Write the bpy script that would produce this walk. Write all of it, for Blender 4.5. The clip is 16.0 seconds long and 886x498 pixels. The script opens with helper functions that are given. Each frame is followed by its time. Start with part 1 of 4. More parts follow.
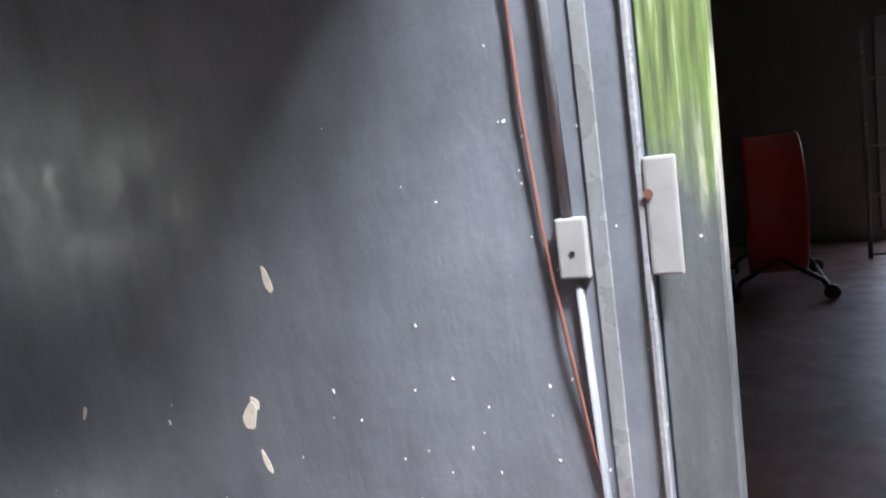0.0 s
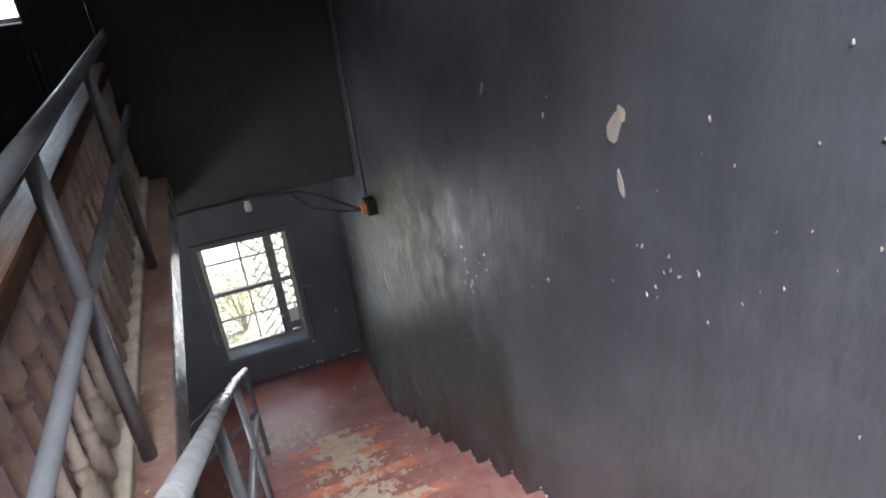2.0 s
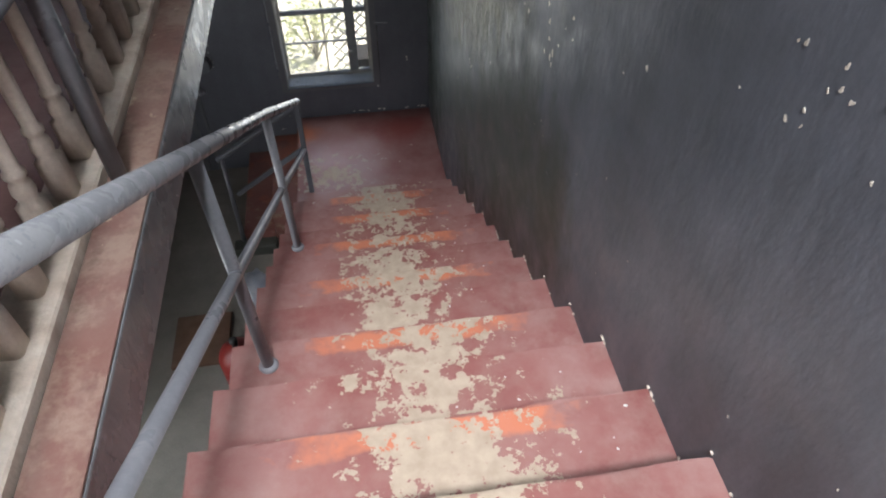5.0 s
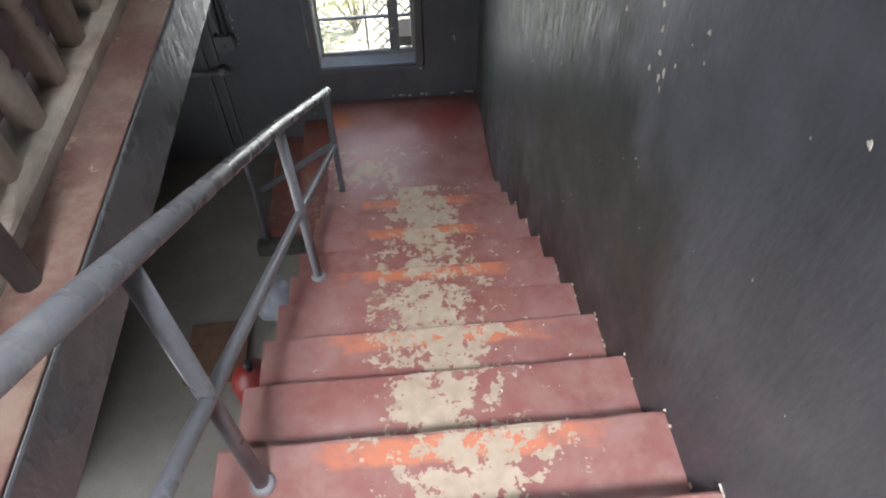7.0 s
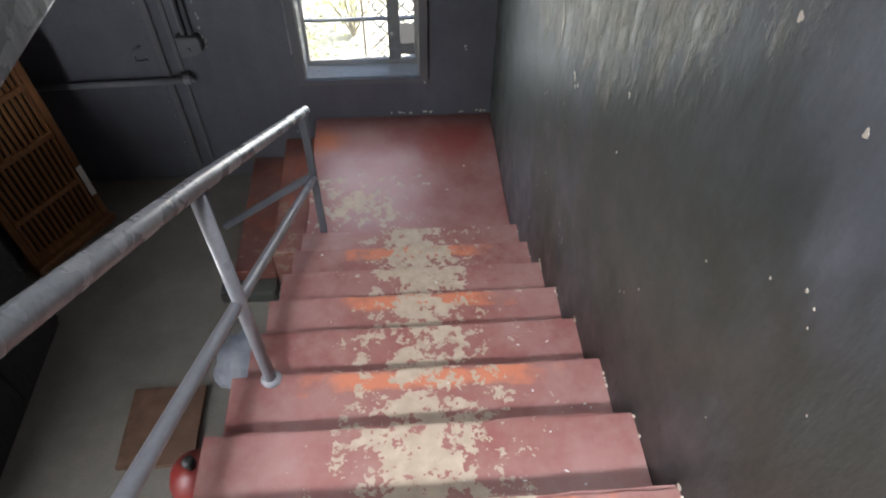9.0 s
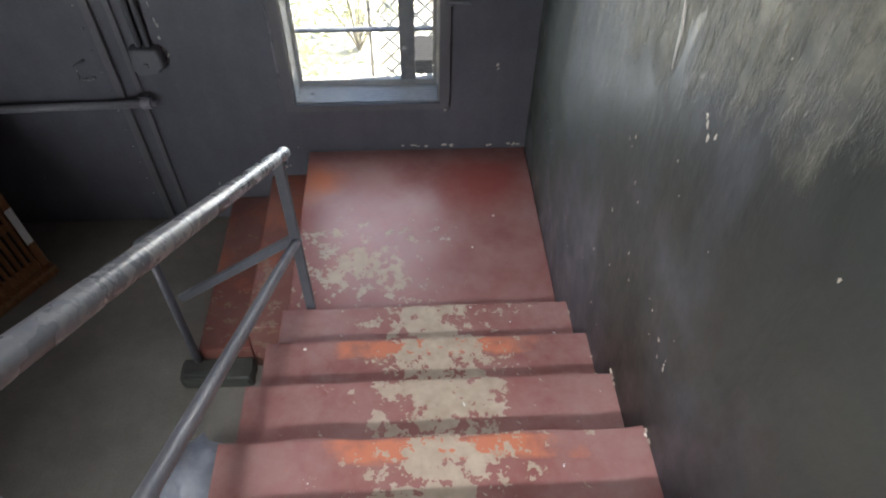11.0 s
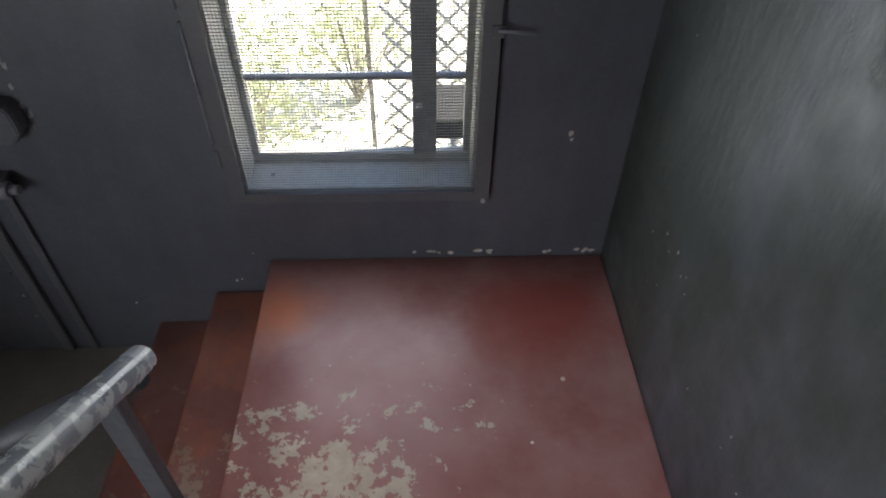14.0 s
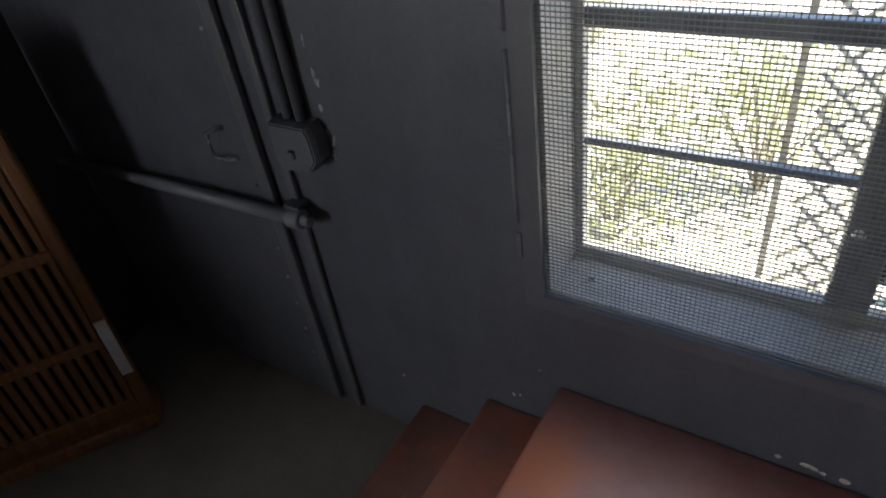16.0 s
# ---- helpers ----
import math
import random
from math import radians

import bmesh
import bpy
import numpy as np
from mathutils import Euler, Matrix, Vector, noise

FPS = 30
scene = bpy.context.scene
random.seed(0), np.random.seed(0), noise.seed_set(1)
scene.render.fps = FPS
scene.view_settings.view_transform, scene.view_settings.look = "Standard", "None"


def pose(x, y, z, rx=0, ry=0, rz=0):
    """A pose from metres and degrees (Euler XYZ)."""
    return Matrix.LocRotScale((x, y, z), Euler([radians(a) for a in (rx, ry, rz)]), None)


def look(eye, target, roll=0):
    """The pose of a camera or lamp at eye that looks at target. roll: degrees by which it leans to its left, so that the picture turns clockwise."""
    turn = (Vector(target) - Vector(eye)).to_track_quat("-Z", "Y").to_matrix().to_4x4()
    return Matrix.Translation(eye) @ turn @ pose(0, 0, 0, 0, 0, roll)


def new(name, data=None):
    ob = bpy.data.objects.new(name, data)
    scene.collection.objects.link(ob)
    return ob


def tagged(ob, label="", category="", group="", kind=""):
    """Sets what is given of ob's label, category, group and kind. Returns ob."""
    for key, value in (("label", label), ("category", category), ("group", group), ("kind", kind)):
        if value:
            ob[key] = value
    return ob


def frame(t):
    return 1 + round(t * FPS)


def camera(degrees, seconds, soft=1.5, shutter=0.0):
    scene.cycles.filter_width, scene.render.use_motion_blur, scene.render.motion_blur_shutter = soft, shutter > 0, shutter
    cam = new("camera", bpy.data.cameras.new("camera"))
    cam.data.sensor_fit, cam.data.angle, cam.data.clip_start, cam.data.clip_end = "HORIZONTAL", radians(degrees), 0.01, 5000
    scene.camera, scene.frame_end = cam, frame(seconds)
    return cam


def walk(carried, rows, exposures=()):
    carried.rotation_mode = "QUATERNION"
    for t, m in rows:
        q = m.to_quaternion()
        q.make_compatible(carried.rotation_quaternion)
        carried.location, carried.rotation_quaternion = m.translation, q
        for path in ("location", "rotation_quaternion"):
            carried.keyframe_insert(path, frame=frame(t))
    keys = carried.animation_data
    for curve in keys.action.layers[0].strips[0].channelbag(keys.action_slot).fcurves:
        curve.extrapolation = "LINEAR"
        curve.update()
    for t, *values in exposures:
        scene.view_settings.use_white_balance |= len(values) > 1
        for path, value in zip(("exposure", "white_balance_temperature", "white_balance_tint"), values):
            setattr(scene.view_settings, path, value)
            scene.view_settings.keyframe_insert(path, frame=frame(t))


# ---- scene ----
cam = camera(68.1, 16.0, soft=2.0)
PATH = [
    (0, (-1.336, -4.649, 4.772), (0.395, -3.689, 4.483), -8.0),
    (0.5, (-1.207, -4.635, 4.733), (0.037, -3.132, 4.297), -10.1),
    (1, (-1.09, -4.68, 4.697), (-0.343, -2.933, 4.072), -11.6),
    (1.5, (-1.026, -4.645, 4.656), (-0.407, -2.908, 3.88), -9.6),
    (2, (-0.962, -4.553, 4.595), (-0.388, -2.86, 3.698), -6.3),
    (2.5, (-0.899, -4.479, 4.501), (-0.386, -2.885, 3.406), -3.8),
    (3, (-0.824, -4.454, 4.444), (-0.398, -2.967, 3.176), -2.0),
    (3.5, (-0.757, -4.442, 4.398), (-0.382, -3.006, 3.057), -1.0),
    (4, (-0.751, -4.42, 4.395), (-0.433, -3.004, 3.018), -0.2),
    (6.5, (-0.728, -3.667, 4.178), (-0.603, -2.376, 2.656), -0.6),
    (7, (-0.706, -3.511, 4.106), (-0.604, -2.218, 2.584), -0.9),
    (7.5, (-0.683, -3.28, 3.97), (-0.571, -1.988, 2.448), 0.0),
    (8, (-0.702, -3.093, 3.854), (-0.593, -1.8, 2.332), 0.3),
    (8.5, (-0.692, -2.891, 3.74), (-0.59, -1.591, 2.224), 0.4),
    (9, (-0.656, -2.685, 3.628), (-0.554, -1.382, 2.114), 0.8),
    (11.5, (-0.685, -1.608, 2.985), (-0.612, -0.256, 1.513), 0.7),
    (12, (-0.678, -1.422, 2.885), (-0.616, -0.05, 1.431), 0.4),
    (12.5, (-0.732, -1.202, 2.77), (-0.674, 0.191, 1.335), 0.4),
    (13, (-0.67, -0.974, 2.62), (-0.609, 0.435, 1.201), 0.6),
    (13.5, (-0.722, -0.722, 2.451), (-0.648, 0.7, 1.047), 0.9),
    (14, (-0.716, -0.514, 2.373), (-0.65, 0.915, 0.976), 0.9),
    (14.5, (-0.656, -0.293, 2.245), (-0.638, 1.15, 0.861), 0.5),
    (15, (-0.719, -0.129, 2.134), (-0.944, 1.331, 0.786), -3.2),
    (15.5, (-0.749, 0.025, 2.073), (-1.466, 1.425, 0.838), -9.5),
    (16, (-0.777, 0.178, 2.008), (-1.744, 1.453, 0.808), -9.1),
]
EXPOSURES = [(0.0, 3.25), (0.5, 2.75), (1.0, 2.5), (2.0, 2.15), (3.5, 1.85), (7.0, 2.25), (9.0, 2.75), (12.0, 2.9), (12.7, 2.8), (13.5, 2.55), (14.0, 2.4), (14.5, 2.15), (15.2, 1.95), (16.0, 2.05)]
walk(cam, [(t, look(eye, target, roll)) for t, eye, target, roll in PATH], EXPOSURES)

# ---- light ----
LANDING_Z = 0.54
CEIL_Z = 6.1                        # upper ceiling
SUN_EL, SUN_AZ = 55.0, 84.0   # degrees; azimuth from +y towards +x
world = bpy.data.worlds.new("sky")
scene.world = world
world.use_nodes = True
wn = world.node_tree
sky = wn.nodes.new("ShaderNodeTexSky")
sky.sky_type = 'NISHITA'
sky.sun_disc = False
sky.sun_elevation = math.radians(SUN_EL)
sky.sun_rotation = math.radians(SUN_AZ)
wn.links.new(sky.outputs[0], wn.nodes["Background"].inputs[0])
wn.nodes["Background"].inputs[1].default_value = 0.12


def lamp(name, kind, m, energy, colour, **more):
    data = bpy.data.lights.new(name, kind)
    data.energy, data.color = energy, colour
    for key, value in more.items():
        if key == "size":
            data.size = value
        elif key == "size_y":
            data.shape, data.size_y = 'RECTANGLE', value
        elif key == "angle":
            data.angle = value
    ob = new(name, data)
    ob.matrix_world = m
    return ob


az, el = math.radians(SUN_AZ), math.radians(SUN_EL)
lamp("sun", 'SUN', look((math.sin(az) * math.cos(el) * 30, math.cos(az) * math.cos(el) * 30, math.sin(el) * 30), (0, 0, 0)),
     5.0, (1.0, 0.94, 0.82), angle=math.radians(0.5))
# sky light in the openings of the stair, upper floor and side room windows
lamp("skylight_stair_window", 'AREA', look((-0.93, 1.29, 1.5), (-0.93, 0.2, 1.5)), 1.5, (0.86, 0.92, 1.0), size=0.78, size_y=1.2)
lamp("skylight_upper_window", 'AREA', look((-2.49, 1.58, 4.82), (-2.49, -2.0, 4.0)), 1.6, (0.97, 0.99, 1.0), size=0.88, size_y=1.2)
# two added lamps above the stair stand in for the walker's torch
lamp("torch_stand_in_head", 'AREA', look((-0.95, -5.9, CEIL_Z + 1.6), (-0.6, -2.5, 2.5)), 150, (0.97, 0.97, 1.0), size=0.8, size_y=0.8)
lamp("torch_stand_in_flight", 'AREA', look((-0.55, -1.6, CEIL_Z + 2.4), (-0.55, -1.59, 0.0)), 28, (0.97, 0.97, 1.0), size=0.6, size_y=1.3)
# added lamp at an unseen lower opening, brightens the door wall
lamp("torch_stand_in_lower", 'AREA', look((-3.55, -2.6, 1.55), (-1.2, 0.6, 0.7)), 15, (0.97, 0.98, 1.0), size=1.2, size_y=1.2)
lamp("skylight_side_room_window", 'AREA', look((7.1, -6.16, 4.4), (2.0, -5.2, 3.2)), 1.8, (0.9, 0.9, 1.0), size=1.9, size_y=1.9)


# ---- materials ----
def mat_new(name):
    m = bpy.data.materials.new(name)
    m.use_nodes = True
    nt = m.node_tree
    return m, nt, nt.nodes["Principled BSDF"]


def nd(nt, kind, **inputs):
    n = nt.nodes.new(kind)
    for key, value in inputs.items():
        n.inputs[key.replace("_", " ")].default_value = value
    return n


def coords(nt, space="Object", scale=(1, 1, 1)):
    if space == "World":
        src = nt.nodes.new("ShaderNodeNewGeometry").outputs["Position"]
    else:
        src = nt.nodes.new("ShaderNodeTexCoord").outputs[space]
    mp = nt.nodes.new("ShaderNodeMapping")
    mp.inputs["Scale"].default_value = scale
    nt.links.new(src, mp.inputs["Vector"])
    return mp.outputs[0]


def noise(nt, vec, scale, detail=5, rough=0.6):
    n = nd(nt, "ShaderNodeTexNoise", Scale=scale, Detail=detail, Roughness=rough)
    nt.links.new(vec, n.inputs["Vector"])
    return n.outputs["Fac"]


def ramp(nt, fac, stops):
    r = nt.nodes.new("ShaderNodeValToRGB")
    els = r.color_ramp.elements
    while len(els) < len(stops):
        els.new(0.5)
    for e, (p, c) in zip(els, stops):
        e.position = p
        e.color = (c, c, c, 1) if isinstance(c, (int, float)) else (*c, 1)
    nt.links.new(fac, r.inputs[0])
    return r.outputs[0]


def mix(nt, fac, a, b, kind='MIX'):
    n = nt.nodes.new("ShaderNodeMix")
    n.data_type, n.blend_type = 'RGBA', kind
    for sock, v in ((n.inputs[0], fac), (n.inputs[6], a), (n.inputs[7], b)):
        if isinstance(v, bpy.types.NodeSocket):
            nt.links.new(v, sock)
        elif isinstance(v, (int, float)):
            sock.default_value = v
        else:
            sock.default_value = (*v, 1)
    return n.outputs[2]


def calc(nt, op, a, b=0.0):
    n = nt.nodes.new("ShaderNodeMath")
    n.operation = op
    for i, v in enumerate((a, b)):
        if isinstance(v, bpy.types.NodeSocket):
            nt.links.new(v, n.inputs[i])
        else:
            n.inputs[i].default_value = v
    return n.outputs[0]


def bump(nt, bsdf, height, strength, distance):
    b = nd(nt, "ShaderNodeBump", Strength=strength, Distance=distance)
    nt.links.new(height, b.inputs["Height"])
    nt.links.new(b.outputs[0], bsdf.inputs["Normal"])


def painted(name, base, dark, light, rough=0.5, chips=None, chip_amount=0.0, streak=0.25, relief=0.35, fine=26.0):
    """Old hand-painted masonry: cloudy tone, vertical runs, small chips, uneven relief."""
    m, nt, bs = mat_new(name)
    w = coords(nt, "World")
    cloud = noise(nt, w, 1.3, 6, 0.65)
    runs = noise(nt, coords(nt, "World", (9, 9, 1.1)), 1.0, 5, 0.6)
    both = mix(nt, streak, cloud, runs)
    col = ramp(nt, both, [(0.3, dark), (0.5, base), (0.72, light)])
    grain = noise(nt, w, 70, 3, 0.7)
    col = mix(nt, 0.35, col, ramp(nt, grain, [(0.3, 0.72), (0.7, 1.15)]), 'MULTIPLY')
    rgh = ramp(nt, noise(nt, w, 6, 4), [(0.3, rough - 0.12), (0.7, rough + 0.15)])
    if chips:
        v = nd(nt, "ShaderNodeTexVoronoi", Scale=9.0)
        wob = nt.nodes.new("ShaderNodeVectorMath")
        wob.operation = 'ADD'
        nz = nd(nt, "ShaderNodeTexNoise", Scale=38.0, Detail=3.0)
        sc = nt.nodes.new("ShaderNodeVectorMath")
        sc.operation = 'SCALE'
        sc.inputs["Scale"].default_value = 0.06
        nt.links.new(w, nz.inputs["Vector"])
        nt.links.new(nz.outputs["Color"], sc.inputs[0])
        nt.links.new(w, wob.inputs[0])
        nt.links.new(sc.outputs[0], wob.inputs[1])
        nt.links.new(wob.outputs[0], v.inputs["Vector"])
        where = ramp(nt, noise(nt, w, 2.1, 2), [(0.46, 0.0), (0.64, 1.0)])
        pick = nt.nodes.new("ShaderNodeSeparateColor")
        nt.links.new(v.outputs["Color"], pick.inputs[0])
        where = calc(nt, 'MULTIPLY', where, calc(nt, 'POWER', pick.outputs[0], 3.0))
        rad = calc(nt, 'MULTIPLY', where, chip_amount)
        hole = calc(nt, 'LESS_THAN', v.outputs["Distance"], rad)
        col = mix(nt, hole, col, chips)
    nt.links.new(col, bs.inputs["Base Color"])
    nt.links.new(rgh, bs.inputs["Roughness"])
    h = calc(nt, 'ADD', calc(nt, 'MULTIPLY', noise(nt, coords(nt, "World", (1, 1, 0.45)), fine, 5, 0.55), 0.7), calc(nt, 'MULTIPLY', noise(nt, coords(nt, "World", (4, 4, 2.6)), 1.0, 4, 0.5), 1.2))
    bump(nt, bs, h, relief, 0.012)
    return m


def soot_scuffs_and_painted_light(m):
    """Ragged sooty stains high on the wall and long scuffs that follow the flight. Also painted shade and sheen."""
    nt = m.node_tree
    bs = nt.nodes["Principled BSDF"]
    under = bs.inputs["Base Color"].links[0].from_socket
    w = coords(nt, "World")
    mp = nt.nodes.new("ShaderNodeMapping")
    mp.inputs["Rotation"].default_value = (math.radians(38), 0, 0)
    mp.inputs["Scale"].default_value = (1.0, 1.3, 11.0)
    nt.links.new(w, mp.inputs["Vector"])
    scuff = ramp(nt, noise(nt, mp.outputs[0], 1.0, 5, 0.6), [(0.5, 0.0), (0.72, 0.2)])
    where = ramp(nt, noise(nt, w, 0.9, 3), [(0.42, 0.0), (0.62, 1.0)])
    col = mix(nt, calc(nt, 'MULTIPLY', scuff, where), under, (0.21, 0.215, 0.23))
    # spots with y near 1 paint in the landing corner's shade; others are soot
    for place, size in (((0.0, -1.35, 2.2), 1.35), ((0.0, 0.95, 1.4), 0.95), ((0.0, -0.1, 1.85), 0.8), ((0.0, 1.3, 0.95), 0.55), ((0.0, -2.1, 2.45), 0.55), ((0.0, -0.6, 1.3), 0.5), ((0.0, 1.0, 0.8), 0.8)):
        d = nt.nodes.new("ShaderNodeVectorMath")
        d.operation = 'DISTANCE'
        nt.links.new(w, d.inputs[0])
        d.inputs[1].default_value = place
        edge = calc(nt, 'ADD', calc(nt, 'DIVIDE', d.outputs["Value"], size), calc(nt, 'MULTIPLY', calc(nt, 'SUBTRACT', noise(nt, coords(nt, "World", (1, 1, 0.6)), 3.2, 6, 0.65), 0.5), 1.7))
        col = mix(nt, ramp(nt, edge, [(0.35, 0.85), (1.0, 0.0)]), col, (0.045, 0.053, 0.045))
    # window sheen painted into the wall colour as an olive patch, ragged at its edge
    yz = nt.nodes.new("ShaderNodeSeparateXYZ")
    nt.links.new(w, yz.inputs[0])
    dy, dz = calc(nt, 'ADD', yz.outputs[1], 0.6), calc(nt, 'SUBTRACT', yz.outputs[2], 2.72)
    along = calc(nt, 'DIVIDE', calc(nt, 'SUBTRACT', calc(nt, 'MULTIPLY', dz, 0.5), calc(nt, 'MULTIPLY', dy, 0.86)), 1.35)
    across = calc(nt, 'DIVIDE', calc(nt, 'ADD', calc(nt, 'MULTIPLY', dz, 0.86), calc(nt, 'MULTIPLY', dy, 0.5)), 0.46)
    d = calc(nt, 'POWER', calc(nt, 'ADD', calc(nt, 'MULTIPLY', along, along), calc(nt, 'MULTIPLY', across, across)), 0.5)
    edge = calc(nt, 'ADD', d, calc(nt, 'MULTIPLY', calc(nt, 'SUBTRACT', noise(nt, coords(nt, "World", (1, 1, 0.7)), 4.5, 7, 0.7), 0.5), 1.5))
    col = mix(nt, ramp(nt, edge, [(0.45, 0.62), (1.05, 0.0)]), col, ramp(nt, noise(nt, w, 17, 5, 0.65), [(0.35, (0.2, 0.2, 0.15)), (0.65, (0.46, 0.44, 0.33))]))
    nt.links.new(col, bs.inputs["Base Color"])
    flakes = ramp(nt, noise(nt, coords(nt, "World", (14, 14, 5)), 1.0, 5, 0.65), [(0.42, 0.0), (0.56, 1.0)])
    first = bs.inputs["Normal"].links[0].from_socket
    rough = nd(nt, "ShaderNodeBump", Strength=0.9, Distance=0.008)
    nt.links.new(calc(nt, 'MULTIPLY', flakes, ramp(nt, edge, [(0.5, 1.0), (1.1, 0.0)])), rough.inputs["Height"])
    nt.links.new(first, rough.inputs["Normal"])
    nt.links.new(rough.outputs[0], bs.inputs["Normal"])


WALL_DARK = painted("wall_paint_slate", (0.122, 0.136, 0.164), (0.07, 0.08, 0.09), (0.19, 0.208, 0.245), 0.42, (0.7, 0.7, 0.66), 0.14, 0.24, 0.3)
soot_scuffs_and_painted_light(WALL_DARK)
WALL_FAR = painted("wall_paint_slate_smooth", (0.106, 0.114, 0.138), (0.075, 0.082, 0.098), (0.142, 0.152, 0.178), 0.45, (0.55, 0.54, 0.5), 0.13, 0.3, 0.18)
# olive grey taken down further, so the paint holds the unlit bulkhead's shade
WALL_UP = painted("wall_paint_olive_grey_darkened", (0.05, 0.055, 0.048), (0.034, 0.038, 0.032), (0.07, 0.075, 0.064), 0.6, None, 0, 0.4, 0.3)
CEIL = painted("ceiling_paint_grey", (0.16, 0.16, 0.15), (0.12, 0.12, 0.11), (0.2, 0.2, 0.19), 0.7)
JAMB = painted("jamb_paint_slate", (0.09, 0.1, 0.11), (0.05, 0.055, 0.06), (0.16, 0.17, 0.18), 0.4, (0.7, 0.7, 0.6), 0.12, 0.7)
def old_jamb_paint(m):
    """Older green and white coats show through on the upper part of the jamb."""
    nt = m.node_tree
    bs = nt.nodes["Principled BSDF"]
    under = bs.inputs["Base Color"].links[0].from_socket
    w = coords(nt, "World")
    sep = nt.nodes.new("ShaderNodeSeparateXYZ")
    nt.links.new(w, sep.inputs[0])
    old = ramp(nt, noise(nt, coords(nt, "World", (40, 40, 2.2)), 1.0, 5), [(0.32, (0.05, 0.07, 0.03)), (0.5, (0.13, 0.19, 0.06)), (0.62, (0.42, 0.45, 0.33))])
    edge = calc(nt, 'ADD', sep.outputs[2], calc(nt, 'MULTIPLY', calc(nt, 'SUBTRACT', noise(nt, coords(nt, "World", (12, 12, 3)), 1.0, 5), 0.5), 0.7))
    nt.links.new(mix(nt, ramp(nt, calc(nt, 'SUBTRACT', edge, 4.2), [(0.42, 0.0), (0.58, 0.9)]), under, old), bs.inputs["Base Color"])


old_jamb_paint(JAMB)
CONCRETE = painted("bare_concrete_floor", (0.2, 0.19, 0.168), (0.13, 0.124, 0.108), (0.27, 0.26, 0.23), 0.75, None, 0, 0.1, 0.25)
SLAB = painted("slab_edge_paint_grey", (0.17, 0.18, 0.195), (0.12, 0.13, 0.135), (0.24, 0.245, 0.25), 0.27, (0.6, 0.58, 0.5), 0.05, 0.5, 0.35)
PIPE = painted("pipe_paint_grey", (0.22, 0.23, 0.26), (0.16, 0.17, 0.19), (0.3, 0.31, 0.34), 0.36, (0.55, 0.56, 0.56), 0.06, 0.0, 0.05, 90.0)
PIPE_WORN = painted("pipe_paint_worn", (0.19, 0.2, 0.22), (0.13, 0.14, 0.155), (0.25, 0.255, 0.27), 0.26, (0.5, 0.5, 0.46), 0.08, 0.0, 0.03, 90.0)


def flaky(m):
    """Pale undercoat in flaked patches along the pipe."""
    nt = m.node_tree
    bs = nt.nodes["Principled BSDF"]
    under = bs.inputs["Base Color"].links[0].from_socket
    w = coords(nt, "World")
    n = calc(nt, 'ADD', noise(nt, w, 34, 4, 0.6), calc(nt, 'MULTIPLY', calc(nt, 'SUBTRACT', noise(nt, w, 1.7, 2), 0.5), 0.5))
    sep = nt.nodes.new("ShaderNodeSeparateXYZ")
    nt.links.new(w, sep.inputs[0])
    low = ramp(nt, calc(nt, 'ADD', calc(nt, 'MULTIPLY', sep.outputs[1], 0.5), 1.0), [(0.3, 0.12), (0.6, 0.8)])
    nt.links.new(mix(nt, calc(nt, 'MULTIPLY', ramp(nt, n, [(0.52, 0.0), (0.55, 0.9)]), low), under, (0.46, 0.47, 0.45)), bs.inputs["Base Color"])


flaky(PIPE_WORN)
PIPE_MID = painted("pipe_paint_mid_grey", (0.15, 0.16, 0.18), (0.1, 0.11, 0.125), (0.2, 0.21, 0.23), 0.36, (0.4, 0.4, 0.38), 0.08, 0.0, 0.06, 90.0)
PIPE_DARK = painted("pipe_paint_dark", (0.085, 0.09, 0.105), (0.055, 0.058, 0.066), (0.13, 0.135, 0.15), 0.4, None, 0, 0.2, 0.2, 90.0)
BALUSTER = painted("peeling_white_paint_on_wood", (0.64, 0.56, 0.48), (0.34, 0.25, 0.19), (0.78, 0.73, 0.66), 0.65, (0.25, 0.17, 0.12), 0.05, 0.7, 0.6, 40.0)
SCREEN_FRAME = painted("frame_paint_slate", (0.13, 0.135, 0.15), (0.1, 0.1, 0.115), (0.17, 0.175, 0.19), 0.45, None, 0, 0.3, 0.15)
REVEAL = painted("reveal_paint_pale", (0.36, 0.355, 0.33), (0.28, 0.27, 0.25), (0.45, 0.44, 0.41), 0.6, None, 0, 0.4, 0.2)


